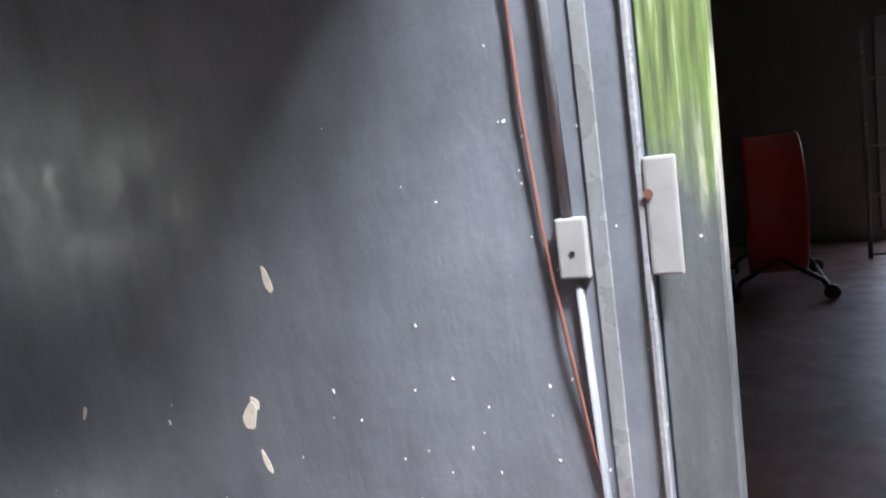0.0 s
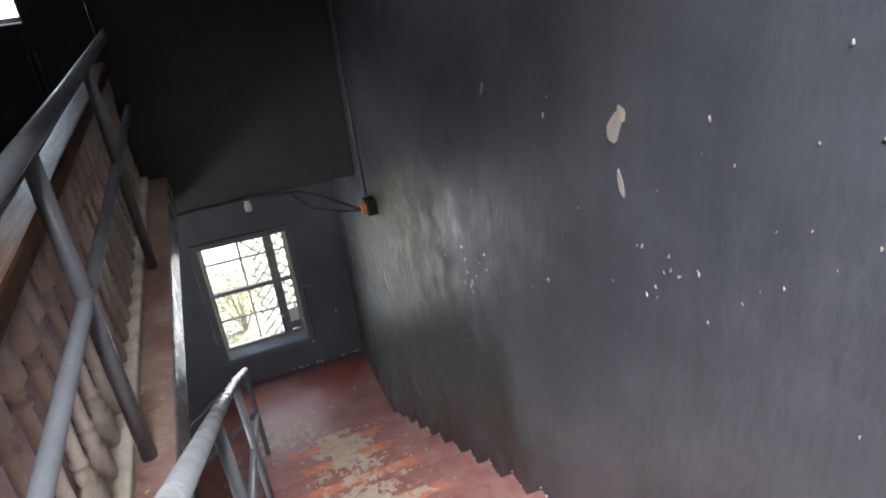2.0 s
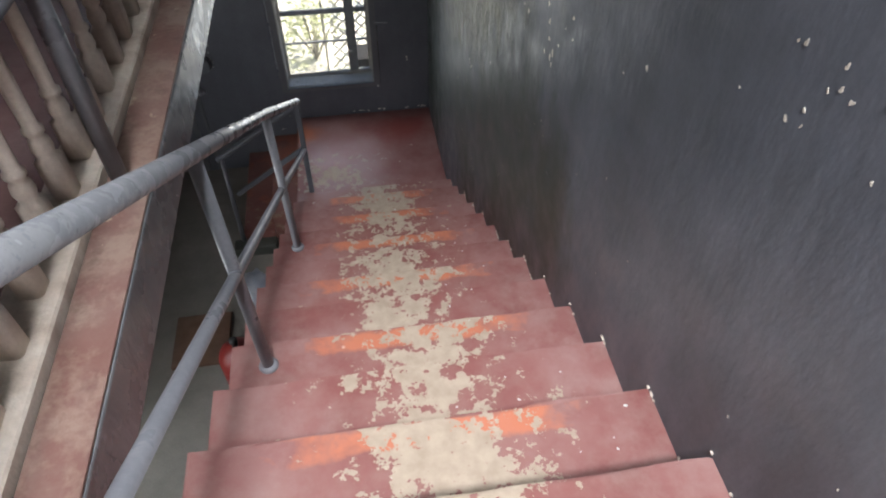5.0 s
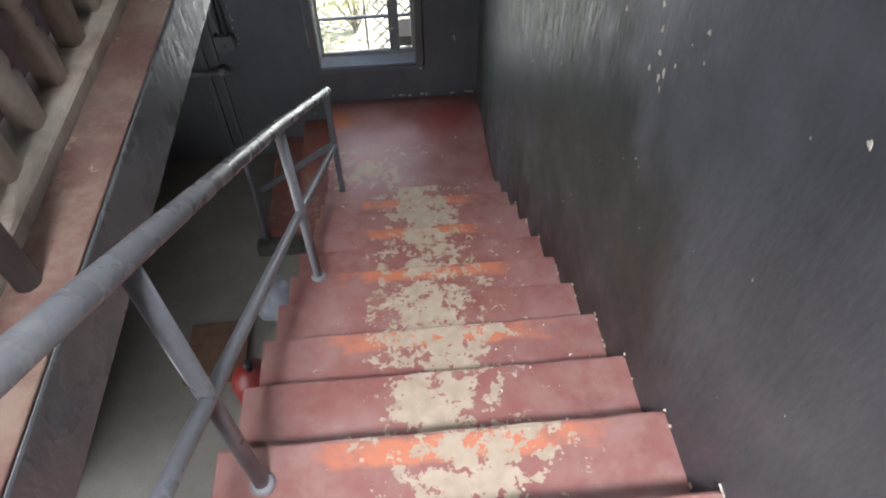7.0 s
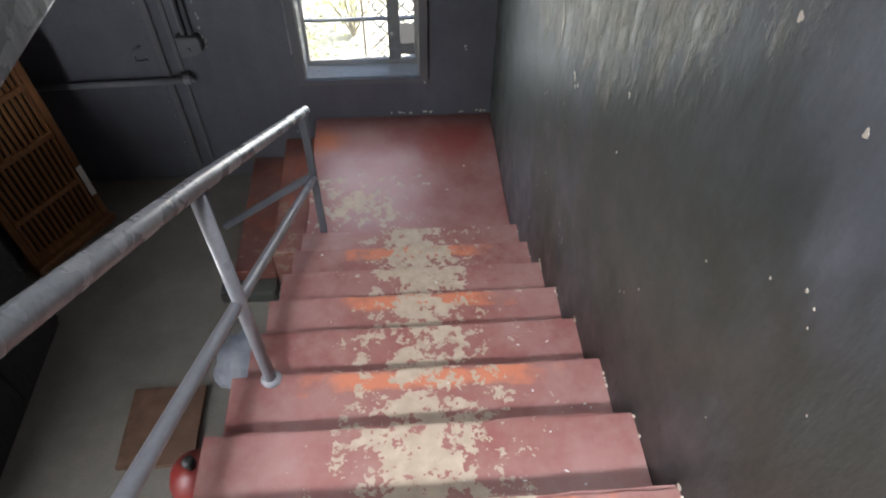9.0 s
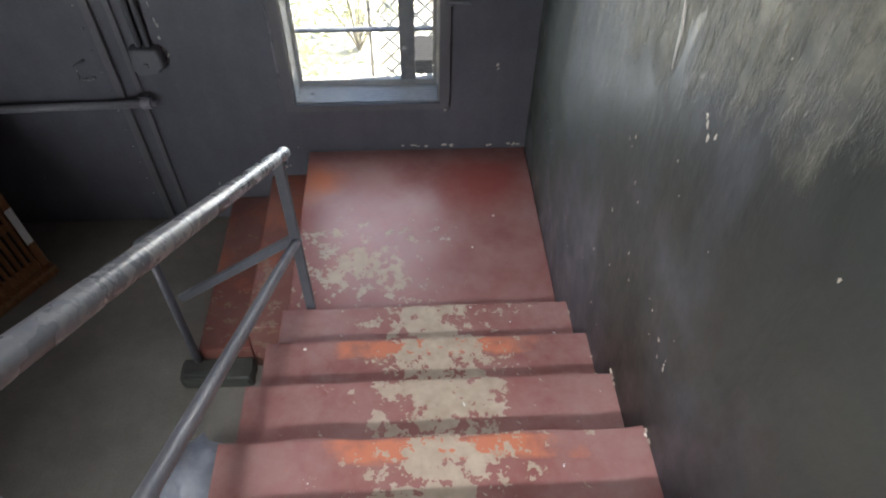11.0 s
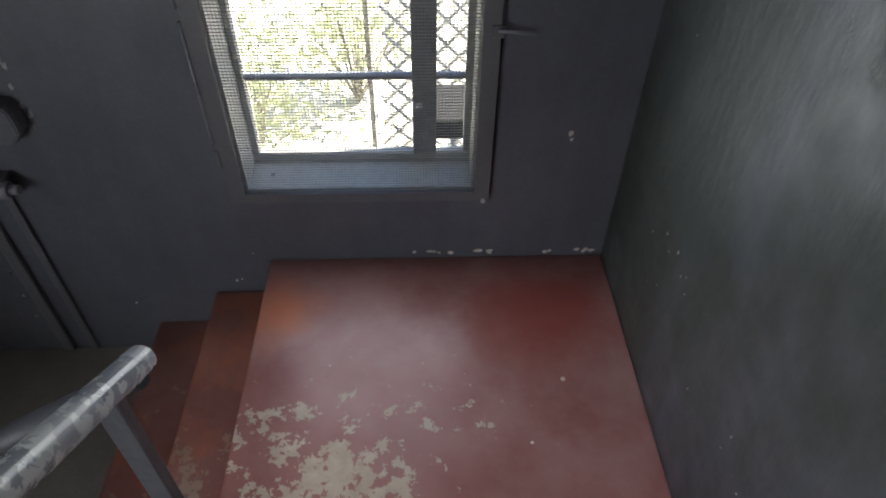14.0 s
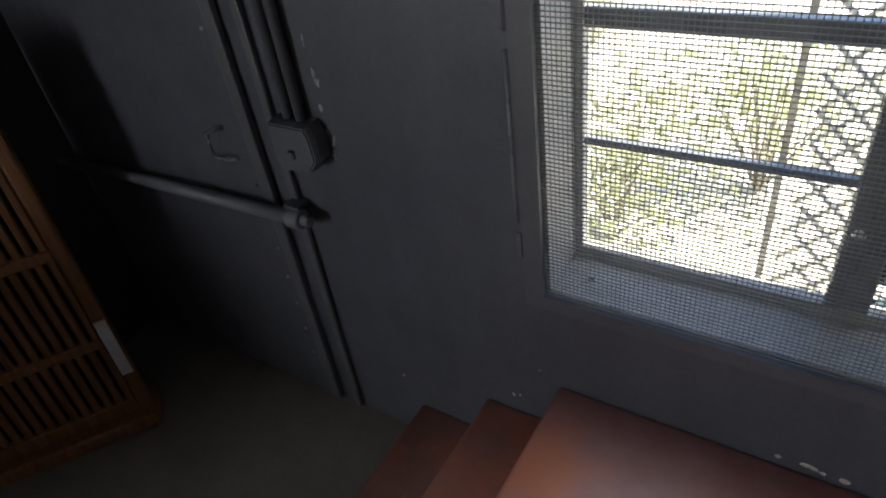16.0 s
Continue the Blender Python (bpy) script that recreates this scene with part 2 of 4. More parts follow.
def red_paint(name, centre, half, reach, orange=False, lo=0.46, mid_y=None, half_y=1.0, dusty=0.55, shade=1.0):
    """Red oxide floor paint, rubbed through to pale cement along the trodden line."""
    m, nt, bs = mat_new(name)
    w = coords(nt, "World")
    sep = nt.nodes.new("ShaderNodeSeparateXYZ")
    nt.links.new(nt.nodes.new("ShaderNodeNewGeometry").outputs["Position"], sep.inputs[0])
    tone = ramp(nt, noise(nt, w, 3.2, 6, 0.6), [(0.3, (0.2, 0.07, 0.064)), (0.5, (0.265, 0.12, 0.112)), (0.72, (0.325, 0.185, 0.174))])
    dust = ramp(nt, noise(nt, w, 9, 7, 0.7), [(0.42, 0.0), (0.75, dusty)])
    col = mix(nt, dust, tone, (0.36, 0.26, 0.238))
    sp = nd(nt, "ShaderNodeTexVoronoi", Scale=8.0)
    nt.links.new(w, sp.inputs["Vector"])
    spc = nt.nodes.new("ShaderNodeSeparateColor")
    nt.links.new(sp.outputs["Color"], spc.inputs[0])
    fleck = calc(nt, 'LESS_THAN', sp.outputs["Distance"], calc(nt, 'MULTIPLY', calc(nt, 'POWER', spc.outputs[0], 5.0), 0.075))
    col = mix(nt, fleck, col, (0.72, 0.68, 0.6))
    d = calc(nt, 'DIVIDE', calc(nt, 'ABSOLUTE', calc(nt, 'SUBTRACT', sep.outputs[0], centre)), half)
    if mid_y is not None:
        dy = calc(nt, 'DIVIDE', calc(nt, 'ABSOLUTE', calc(nt, 'SUBTRACT', sep.outputs[1], mid_y)), half_y)
        d = calc(nt, 'MAXIMUM', d, dy)
    trod = calc(nt, 'MULTIPLY', calc(nt, 'SUBTRACT', 1.0, d), reach)
    if shade == 1.0:
        swept = calc(nt, 'ADD', d, calc(nt, 'MULTIPLY', calc(nt, 'SUBTRACT', noise(nt, w, 6, 4), 0.5), 1.8))
        col = mix(nt, ramp(nt, calc(nt, 'MULTIPLY', swept, 0.5), [(0.3, 0.38), (0.75, 0.0)]), col, (0.235, 0.066, 0.056))
    n1 = calc(nt, 'ADD', noise(nt, w, 15, 6, 0.68), calc(nt, 'MULTIPLY', calc(nt, 'SUBTRACT', noise(nt, w, 70, 2, 0.5), 0.5), 0.2))
    n1 = calc(nt, 'ADD', n1, calc(nt, 'MULTIPLY', calc(nt, 'SUBTRACT', noise(nt, w, 3.1, 2, 0.5), 0.5), 0.3))
    n1 = calc(nt, 'ADD', calc(nt, 'MULTIPLY', calc(nt, 'SUBTRACT', n1, 0.5), 1.35), 0.5)
    bare = ramp(nt, calc(nt, 'ADD', n1, trod), [(lo + 0.14, 0.0), (lo + 0.155, 1.0)])
    if name.startswith("landing"):
        gone = nt.nodes.new("ShaderNodeVectorMath")
        gone.operation = 'DISTANCE'
        nt.links.new(nt.nodes.new("ShaderNodeNewGeometry").outputs["Position"], gone.inputs[0])
        gone.inputs[1].default_value = (-1.24, 1.05, LANDING_Z)
        spot = calc(nt, 'ADD', gone.outputs["Value"], calc(nt, 'MULTIPLY', calc(nt, 'SUBTRACT', noise(nt, w, 8, 4), 0.5), 0.22))
        col = mix(nt, ramp(nt, spot, [(0.03, 0.8), (0.19, 0.0)]), col, (0.44, 0.13, 0.05))
        gone2 = nt.nodes.new("ShaderNodeVectorMath")
        gone2.operation = 'DISTANCE'
        nt.links.new(nt.nodes.new("ShaderNodeNewGeometry").outputs["Position"], gone2.inputs[0])
        gone2.inputs[1].default_value = (-0.28, 1.03, LANDING_Z)
        spot = calc(nt, 'ADD', gone2.outputs["Value"], calc(nt, 'MULTIPLY', calc(nt, 'SUBTRACT', noise(nt, w, 6, 4), 0.5), 0.3))
        col = mix(nt, ramp(nt, spot, [(0.12, 0.8), (0.3, 0.0)]), col, (0.24, 0.05, 0.04))
    if orange:
        ob = nt.nodes.new("ShaderNodeSeparateXYZ")
        nt.links.new(nt.nodes.new("ShaderNodeTexCoord").outputs["Object"], ob.inputs[0])
        near = calc(nt, 'DIVIDE', calc(nt, 'ABSOLUTE', calc(nt, 'ADD', ob.outputs[1], 0.05)), 0.045)
        wide = calc(nt, 'DIVIDE', calc(nt, 'ABSOLUTE', calc(nt, 'ADD', ob.outputs[0], 0.62)), 0.42)
        band = calc(nt, 'MAXIMUM', near, wide)
        band = calc(nt, 'ADD', band, calc(nt, 'MULTIPLY', calc(nt, 'SUBTRACT', noise(nt, w, 10, 4), 0.5), 1.6))
        col = mix(nt, ramp(nt, band, [(0.55, 0.8), (1.15, 0.0)]), col, (0.56, 0.19, 0.1))
    if shade < 1.0:
        col = mix(nt, 0.45, mix(nt, 1.0, col, (shade, shade, shade), 'MULTIPLY'), (0.2, 0.125, 0.1))
        blot = ramp(nt, calc(nt, 'ADD', noise(nt, w, 7, 6, 0.7), calc(nt, 'MULTIPLY', noise(nt, w, 55, 3), 0.25)), [(0.58, 0.0), (0.74, 0.42)])
        col = mix(nt, blot, col, (0.36, 0.29, 0.23))
        dark = ramp(nt, noise(nt, w, 11, 5, 0.7), [(0.3, 0.6), (0.45, 0.0)])
        col = mix(nt, dark, col, (0.1, 0.05, 0.04))
    col = mix(nt, bare, col, ramp(nt, noise(nt, w, 20, 4), [(0.3, (0.36, 0.29, 0.22)), (0.7, (0.47, 0.39, 0.31))]))
    if name.startswith("red_paint_low"):
        rust = calc(nt, 'ADD', noise(nt, w, 4.2, 4), calc(nt, 'MULTIPLY', sep.outputs[1], 0.1))
        col = mix(nt, ramp(nt, rust, [(0.58, 0.0), (0.76, 0.55)]), mix(nt, 0.6, col, (0.13, 0.05, 0.036)), (0.36, 0.1, 0.038))
    nt.links.new(col, bs.inputs["Base Color"])
    glossy = name.startswith("landing")
    bs.inputs["Specular IOR Level"].default_value = 0.55 if glossy else 0.5
    r = ramp(nt, noise(nt, w, 5, 5), [(0.3, 0.28 if glossy else 0.32), (0.7, 0.42 if glossy else 0.52)])
    r = mix(nt, bare, r, (0.75, 0.75, 0.75))
    nt.links.new(r, bs.inputs["Roughness"])
    h = calc(nt, 'SUBTRACT', calc(nt, 'MULTIPLY', noise(nt, w, 30, 5), 0.5), calc(nt, 'MULTIPLY', bare, 0.25))
    bump(nt, bs, h, 0.16 if glossy else 0.35, 0.006)
    return m


RED = red_paint("stair_red_paint", -0.61, 0.30, 0.25, False, 0.49)
RED_BAND = red_paint("stair_red_paint_orange_edge", -0.61, 0.30, 0.25, True, 0.495)
RED_LANDING = red_paint("landing_red_paint", -1.02, 0.42, 0.22, False, 0.51, 0.40, 0.36, dusty=0.25)
RED_PLAIN = red_paint("red_paint_less_worn", -1.36, 0.3, 0.02, False, 0.6, dusty=1.2, shade=0.62)
RED_LOW = red_paint("red_paint_low_steps", -1.5, 0.4, 0.1, False, 0.5, 0.35, 0.4)


def simple(name, a, b, rough, metal=0.0, scale=20, relief=0.1, stretch=(1, 1, 1)):
    m, nt, bs = mat_new(name)
    o = coords(nt, "Object", stretch)
    n = noise(nt, o, scale, 5)
    nt.links.new(ramp(nt, n, [(0.3, a), (0.7, b)]), bs.inputs["Base Color"])
    nt.links.new(ramp(nt, noise(nt, o, scale * 2.3, 3), [(0.3, max(0.05, rough - 0.1)), (0.7, rough + 0.1)]), bs.inputs["Roughness"])
    bs.inputs["Metallic"].default_value = metal
    bump(nt, bs, n, relief, 0.004)
    return m


WOOD_BROWN = simple("dark_brown_wood", (0.09, 0.04, 0.02), (0.19, 0.09, 0.045), 0.45, 0, 7, 0.3, (6, 0.6, 6))
WOOD_CRATE = simple("orange_brown_wood", (0.13, 0.056, 0.021), (0.25, 0.115, 0.043), 0.55, 0, 7, 0.3, (8, 8, 0.7))
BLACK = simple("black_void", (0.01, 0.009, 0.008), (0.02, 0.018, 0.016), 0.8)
STEEL = simple("galvanised_wire", (0.2, 0.2, 0.19), (0.3, 0.3, 0.28), 0.55, 0.4, 40)
WHITE = simple("white_plastic", (0.55, 0.55, 0.53), (0.68, 0.68, 0.66), 0.4, 0, 12)
PAINTED_OVER = simple("overpainted_plastic", (0.17, 0.174, 0.182), (0.23, 0.232, 0.236), 0.4, 0, 9)
PLASTER = simple("bare_plaster", (0.62, 0.57, 0.48), (0.8, 0.77, 0.7), 0.85, 0, 30, 0.4)
CABLE = simple("black_cable", (0.012, 0.012, 0.012), (0.03, 0.03, 0.03), 0.5)
WIRE_RED = simple("brown_red_wire", (0.085, 0.036, 0.028), (0.145, 0.066, 0.052), 0.5)
BOTTLE = simple("pale_blue_plastic", (0.4, 0.52, 0.6), (0.5, 0.62, 0.7), 0.3)
RED_METAL = simple("red_enamel", (0.3, 0.018, 0.014), (0.42, 0.034, 0.026), 0.4, 0, 8, 0.04)
RED_CYLINDER = simple("deep_red_enamel", (0.14, 0.012, 0.01), (0.22, 0.022, 0.018), 0.5, 0, 8, 0.04)
ORANGE = simple("orange_plastic", (0.75, 0.2, 0.04), (0.85, 0.3, 0.08), 0.35)
CARD = simple("brown_board", (0.10, 0.055, 0.035), (0.17, 0.10, 0.065), 0.8, 0, 9)
BLUEWHITE = simple("dusty_plastic_bag", (0.17, 0.19, 0.23), (0.32, 0.34, 0.38), 0.4, 0, 9, 0.5)
DUST_FLOOR = painted("upper_floor_dusty_red", (0.16, 0.09, 0.085), (0.1, 0.055, 0.05), (0.22, 0.16, 0.16), 0.5, None, 0, 0.1, 0.2)
GROUND = painted("dry_ground", (0.66, 0.63, 0.54), (0.52, 0.5, 0.41), (0.74, 0.71, 0.63), 0.9, None, 0, 0.1, 0.5)
BARK = simple("bark", (0.24, 0.22, 0.18), (0.4, 0.37, 0.31), 0.9, 0, 12, 0.6)
PALE_WALL = painted("pale_garden_wall", (0.5, 0.48, 0.42), (0.4, 0.38, 0.32), (0.6, 0.57, 0.5), 0.8)


def leaf_material():
    m, nt, bs = mat_new("leaf")
    info = nt.nodes.new("ShaderNodeNewGeometry")
    nt.links.new(ramp(nt, info.outputs["Random Per Island"], [(0.0, (0.2, 0.22, 0.13)), (0.6, (0.36, 0.38, 0.23)), (1.0, (0.5, 0.5, 0.36))]), bs.inputs["Base Color"])
    bs.inputs["Roughness"].default_value = 0.5
    thin = nt.nodes.new("ShaderNodeBsdfTranslucent")
    thin.inputs[0].default_value = (0.66, 0.7, 0.46, 1)
    both = nt.nodes.new("ShaderNodeMixShader")
    both.inputs[0].default_value = 0.5
    nt.links.new(bs.outputs[0], both.inputs[1])
    nt.links.new(thin.outputs[0], both.inputs[2])
    nt.links.new(both.outputs[0], nt.nodes["Material Output"].inputs[0])
    return m


LEAF = leaf_material()
LATH = painted("weathered_lath", (0.66, 0.64, 0.56), (0.54, 0.52, 0.44), (0.74, 0.71, 0.64), 0.8)


def glass_material():
    m, nt, bs = mat_new("window_glass")
    bs.inputs["Base Color"].default_value = (0.95, 0.97, 0.96, 1)
    bs.inputs["Roughness"].default_value = 0.05
    bs.inputs["Transmission Weight"].default_value = 1.0
    bs.inputs["IOR"].default_value = 1.45
    return m


GLASS = glass_material()


# ---- shape helpers ----
rng = random.Random(11)


def bm_box(lo, hi, bevel=0.0, segs=1, bm=None):
    bm = bm or bmesh.new()
    c = [(a + b) / 2 for a, b in zip(lo, hi)]
    s = [abs(b - a) for a, b in zip(lo, hi)]
    made = bmesh.ops.create_cube(bm, size=1.0, matrix=Matrix.Translation(c) @ Matrix.Diagonal((*s, 1)))
    if bevel:
        es = list({e for v in made["verts"] for e in v.link_edges})
        bmesh.ops.bevel(bm, geom=es, offset=bevel, segments=segs, affect='EDGES', profile=0.6)
    return bm


def bm_tube(points, r, sides=14, bm=None, caps=True):
    """A round bar along a polyline."""
    bm = bm or bmesh.new()
    pts = [Vector(p) for p in points]
    rings = []
    for i, p in enumerate(pts):
        a = pts[max(i - 1, 0)]
        b = pts[min(i + 1, len(pts) - 1)]
        q = (b - a).to_track_quat('Z', 'Y')
        rr = r[i] if isinstance(r, (list, tuple)) else r
        rings.append([bm.verts.new(p + q @ Vector((rr * math.cos(2 * math.pi * k / sides), rr * math.sin(2 * math.pi * k / sides), 0))) for k in range(sides)])
    for u, v in zip(rings, rings[1:]):
        for k in range(sides):
            f = bm.faces.new((u[k], u[(k + 1) % sides], v[(k + 1) % sides], v[k]))
            f.smooth = True
    if caps:
        bm.faces.new(list(reversed(rings[0])))
        bm.faces.new(rings[-1])
    return bm


def bm_lathe(profile, sides=16, bm=None, at=(0, 0, 0)):
    """Profile of (radius, height) turned about z."""
    return bm_tube([(at[0], at[1], at[2] + z) for _, z in profile], [max(r, 0.0005) for r, _ in profile], sides, bm)


def part(name, bm, material, parent=None, label="", smooth=False):
    data = bpy.data.meshes.new(name)
    bm.normal_update()
    bm.to_mesh(data)
    bm.free()
    data.materials.append(material)
    if smooth:
        data.polygons.foreach_set("use_smooth", [True] * len(data.polygons))
    ob = new(name, data)
    if parent:
        ob.parent = parent
    if label:
        tagged(ob, label)
    return ob


def thing(name, label, category, group="", at=(0, 0, 0)):
    ob = new(name)
    ob.empty_display_size = 0.1
    ob.location = at
    return tagged(ob, label, category, group)


def structure(name, bm, material, label, category="structure"):
    return tagged(part(name, bm, material), label, category, kind="structure")


def roughen(bm, amount, cuts=0, seed=0):
    r = random.Random(seed)
    if cuts:
        bmesh.ops.subdivide_edges(bm, edges=bm.edges[:], cuts=cuts, use_grid_fill=True)
    for v in bm.verts:
        v.co += Vector((r.uniform(-1, 1), r.uniform(-1, 1), r.uniform(-1, 1))) * amount
    return bm


def wall_with_hole(lo, hi, holes, axis):
    """Boxes round rectangular holes; axis: the wall's thin axis (0 or 1). holes: (a0, a1, z0, z1)."""
    bm = bmesh.new()
    run = 1 - axis
    cuts = sorted({lo[run], hi[run], *[h[0] for h in holes], *[h[1] for h in holes]})
    for a, b in zip(cuts, cuts[1:]):
        mid = (a + b) / 2
        solid = [(lo[2], hi[2])]
        for h in holes:
            if h[0] < mid < h[1]:
                solid = [s for z0, z1 in solid for s in ((z0, min(z1, h[2])), (max(z0, h[3]), z1)) if s[1] - s[0] > 1e-4]
        for z0, z1 in solid:
            p, q = [0, 0, z0], [0, 0, z1]
            p[run], q[run], p[axis], q[axis] = a, b, lo[axis], hi[axis]
            bm_box(p, q, bm=bm)
    bmesh.ops.remove_doubles(bm, verts=bm.verts[:], dist=1e-5)
    return bm


# ---- plan ----
G, R = 0.2985, 0.18                  # going and riser
LAND, UP, YW = 0.54, 3.19, 1.32      # landing, upper floor, window wall
XL = -1.29                           # open side of the flight

# ---- structure ----
structure("ground", bm_box((-600, -600, -0.6), (600, 600, -0.22)), GROUND, "dry pale earth ground around the house", "ground")
structure("floor_lower", bm_box((-3.6, -8.0, -0.2), (0.0, YW + 0.2, 0.0)), CONCRETE, "bare grey concrete floor of the lower level", "floor")
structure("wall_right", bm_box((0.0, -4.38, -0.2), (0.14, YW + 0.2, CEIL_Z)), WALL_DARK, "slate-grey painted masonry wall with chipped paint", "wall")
structure("wall_window", wall_with_hole((-3.6, YW, -0.2), (0.0, YW + 0.2, CEIL_Z), [(-1.34, -0.52, 0.88, 2.12), (-2.95, -2.03, 4.2, 5.45)], 1),
          WALL_FAR, "slate-grey painted end wall with a screened window", "wall")
# the hole is an added, unseen opening for the lower stand-in lamp
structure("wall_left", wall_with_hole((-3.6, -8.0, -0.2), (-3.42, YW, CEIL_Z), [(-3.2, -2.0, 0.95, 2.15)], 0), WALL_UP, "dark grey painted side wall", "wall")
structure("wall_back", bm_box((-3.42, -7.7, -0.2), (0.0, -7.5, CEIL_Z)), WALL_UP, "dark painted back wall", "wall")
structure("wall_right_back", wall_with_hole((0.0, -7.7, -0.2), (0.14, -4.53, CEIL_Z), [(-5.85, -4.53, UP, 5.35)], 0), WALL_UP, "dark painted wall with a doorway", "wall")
structure("jamb", bm_box((0.03, -4.515, UP), (0.13, -4.382, CEIL_Z), 0.006), JAMB, "slate door jamb with old green and white paint above", "trim")
# added ceiling openings, out of view, let the torch stand-ins through
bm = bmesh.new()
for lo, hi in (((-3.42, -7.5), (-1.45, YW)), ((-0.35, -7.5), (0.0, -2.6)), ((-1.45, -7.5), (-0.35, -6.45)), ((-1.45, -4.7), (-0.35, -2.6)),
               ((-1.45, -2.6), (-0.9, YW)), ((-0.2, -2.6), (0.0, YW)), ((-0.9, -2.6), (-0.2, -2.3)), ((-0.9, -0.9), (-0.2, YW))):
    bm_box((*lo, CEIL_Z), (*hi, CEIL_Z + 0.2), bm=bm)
structure("ceiling", bm, CEIL, "grey painted ceiling with two added openings for the stand-in lamps", "ceiling")
# added shaft, out of view, narrows the lamp behind the stair head
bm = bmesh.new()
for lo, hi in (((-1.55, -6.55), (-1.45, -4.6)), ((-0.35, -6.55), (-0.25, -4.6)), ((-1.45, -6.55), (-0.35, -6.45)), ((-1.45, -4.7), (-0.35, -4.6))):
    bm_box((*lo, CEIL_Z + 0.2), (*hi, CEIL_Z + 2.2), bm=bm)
structure("lamp_shaft_head", bm, WALL_UP, "added dark shaft shaping the stand-in lamp behind the stair head", "wall")
# added shaft, out of view, narrows the lamp over the flight
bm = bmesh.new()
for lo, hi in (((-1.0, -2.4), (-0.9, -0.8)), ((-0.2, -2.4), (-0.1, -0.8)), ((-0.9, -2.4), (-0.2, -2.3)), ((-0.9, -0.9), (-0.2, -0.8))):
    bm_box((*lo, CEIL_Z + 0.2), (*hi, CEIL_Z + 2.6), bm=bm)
structure("lamp_shaft_flight", bm, WALL_UP, "added tall dark shaft shaping the stand-in lamp over the flight", "wall")
structure("bulkhead_wall", bm_box((-1.47, 0.19, 2.9), (-0.001, YW - 0.001, CEIL_Z - 0.001), 0.012, 2), WALL_UP, "grey boxed-in wall above the landing, painted dark for lack of light", "wall")
bm = bm_box((-3.42, -7.5, UP - 0.19), (-1.42, YW, UP - 0.02))
structure("floor_upper", bm, DUST_FLOOR, "dusty dark red floor of the upper level", "floor")
structure("floor_upper_head", bm_box((-1.42, -7.5, UP - 0.19), (0.0, -4.16, UP), 0.008), DUST_FLOOR, "dusty dark red floor at the head of the stair", "floor")
slab = structure("slab_edge", bm_box((-1.425, -4.16, UP - 0.2), (-1.30, 0.188, UP - 0.008), 0.008, 2), SLAB, "grey painted concrete edge of the upper floor", "trim")
structure("ledge", bm_box((-1.42, -4.15, UP - 0.006), (-1.303, 0.187, UP + 0.003), 0.002), RED_PLAIN, "faded red painted ledge along the stairwell", "trim")

# side room seen through the doorway at the head of the stair
structure("side_room_floor", bm_box((0.14, -8.0, UP - 0.2), (7.2, -1.5, UP - 0.003)), DUST_FLOOR, "dusty floor of the side room", "floor")
structure("threshold", bm_box((0.002, -5.85, UP - 0.2), (0.138, -4.382, UP - 0.002)), DUST_FLOOR, "worn dusty threshold of the doorway", "floor")
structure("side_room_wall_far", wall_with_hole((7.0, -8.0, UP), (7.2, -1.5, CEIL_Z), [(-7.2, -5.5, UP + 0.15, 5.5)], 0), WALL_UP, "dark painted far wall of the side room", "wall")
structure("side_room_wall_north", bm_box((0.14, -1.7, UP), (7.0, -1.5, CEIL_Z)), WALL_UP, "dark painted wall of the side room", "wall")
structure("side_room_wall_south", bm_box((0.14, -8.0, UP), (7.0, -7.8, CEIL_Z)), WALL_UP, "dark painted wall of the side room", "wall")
structure("side_room_ceiling", bm_box((0.14, -7.8, CEIL_Z), (7.0, -1.7, CEIL_Z + 0.2)), CEIL, "grey painted ceiling of the side room", "ceiling")


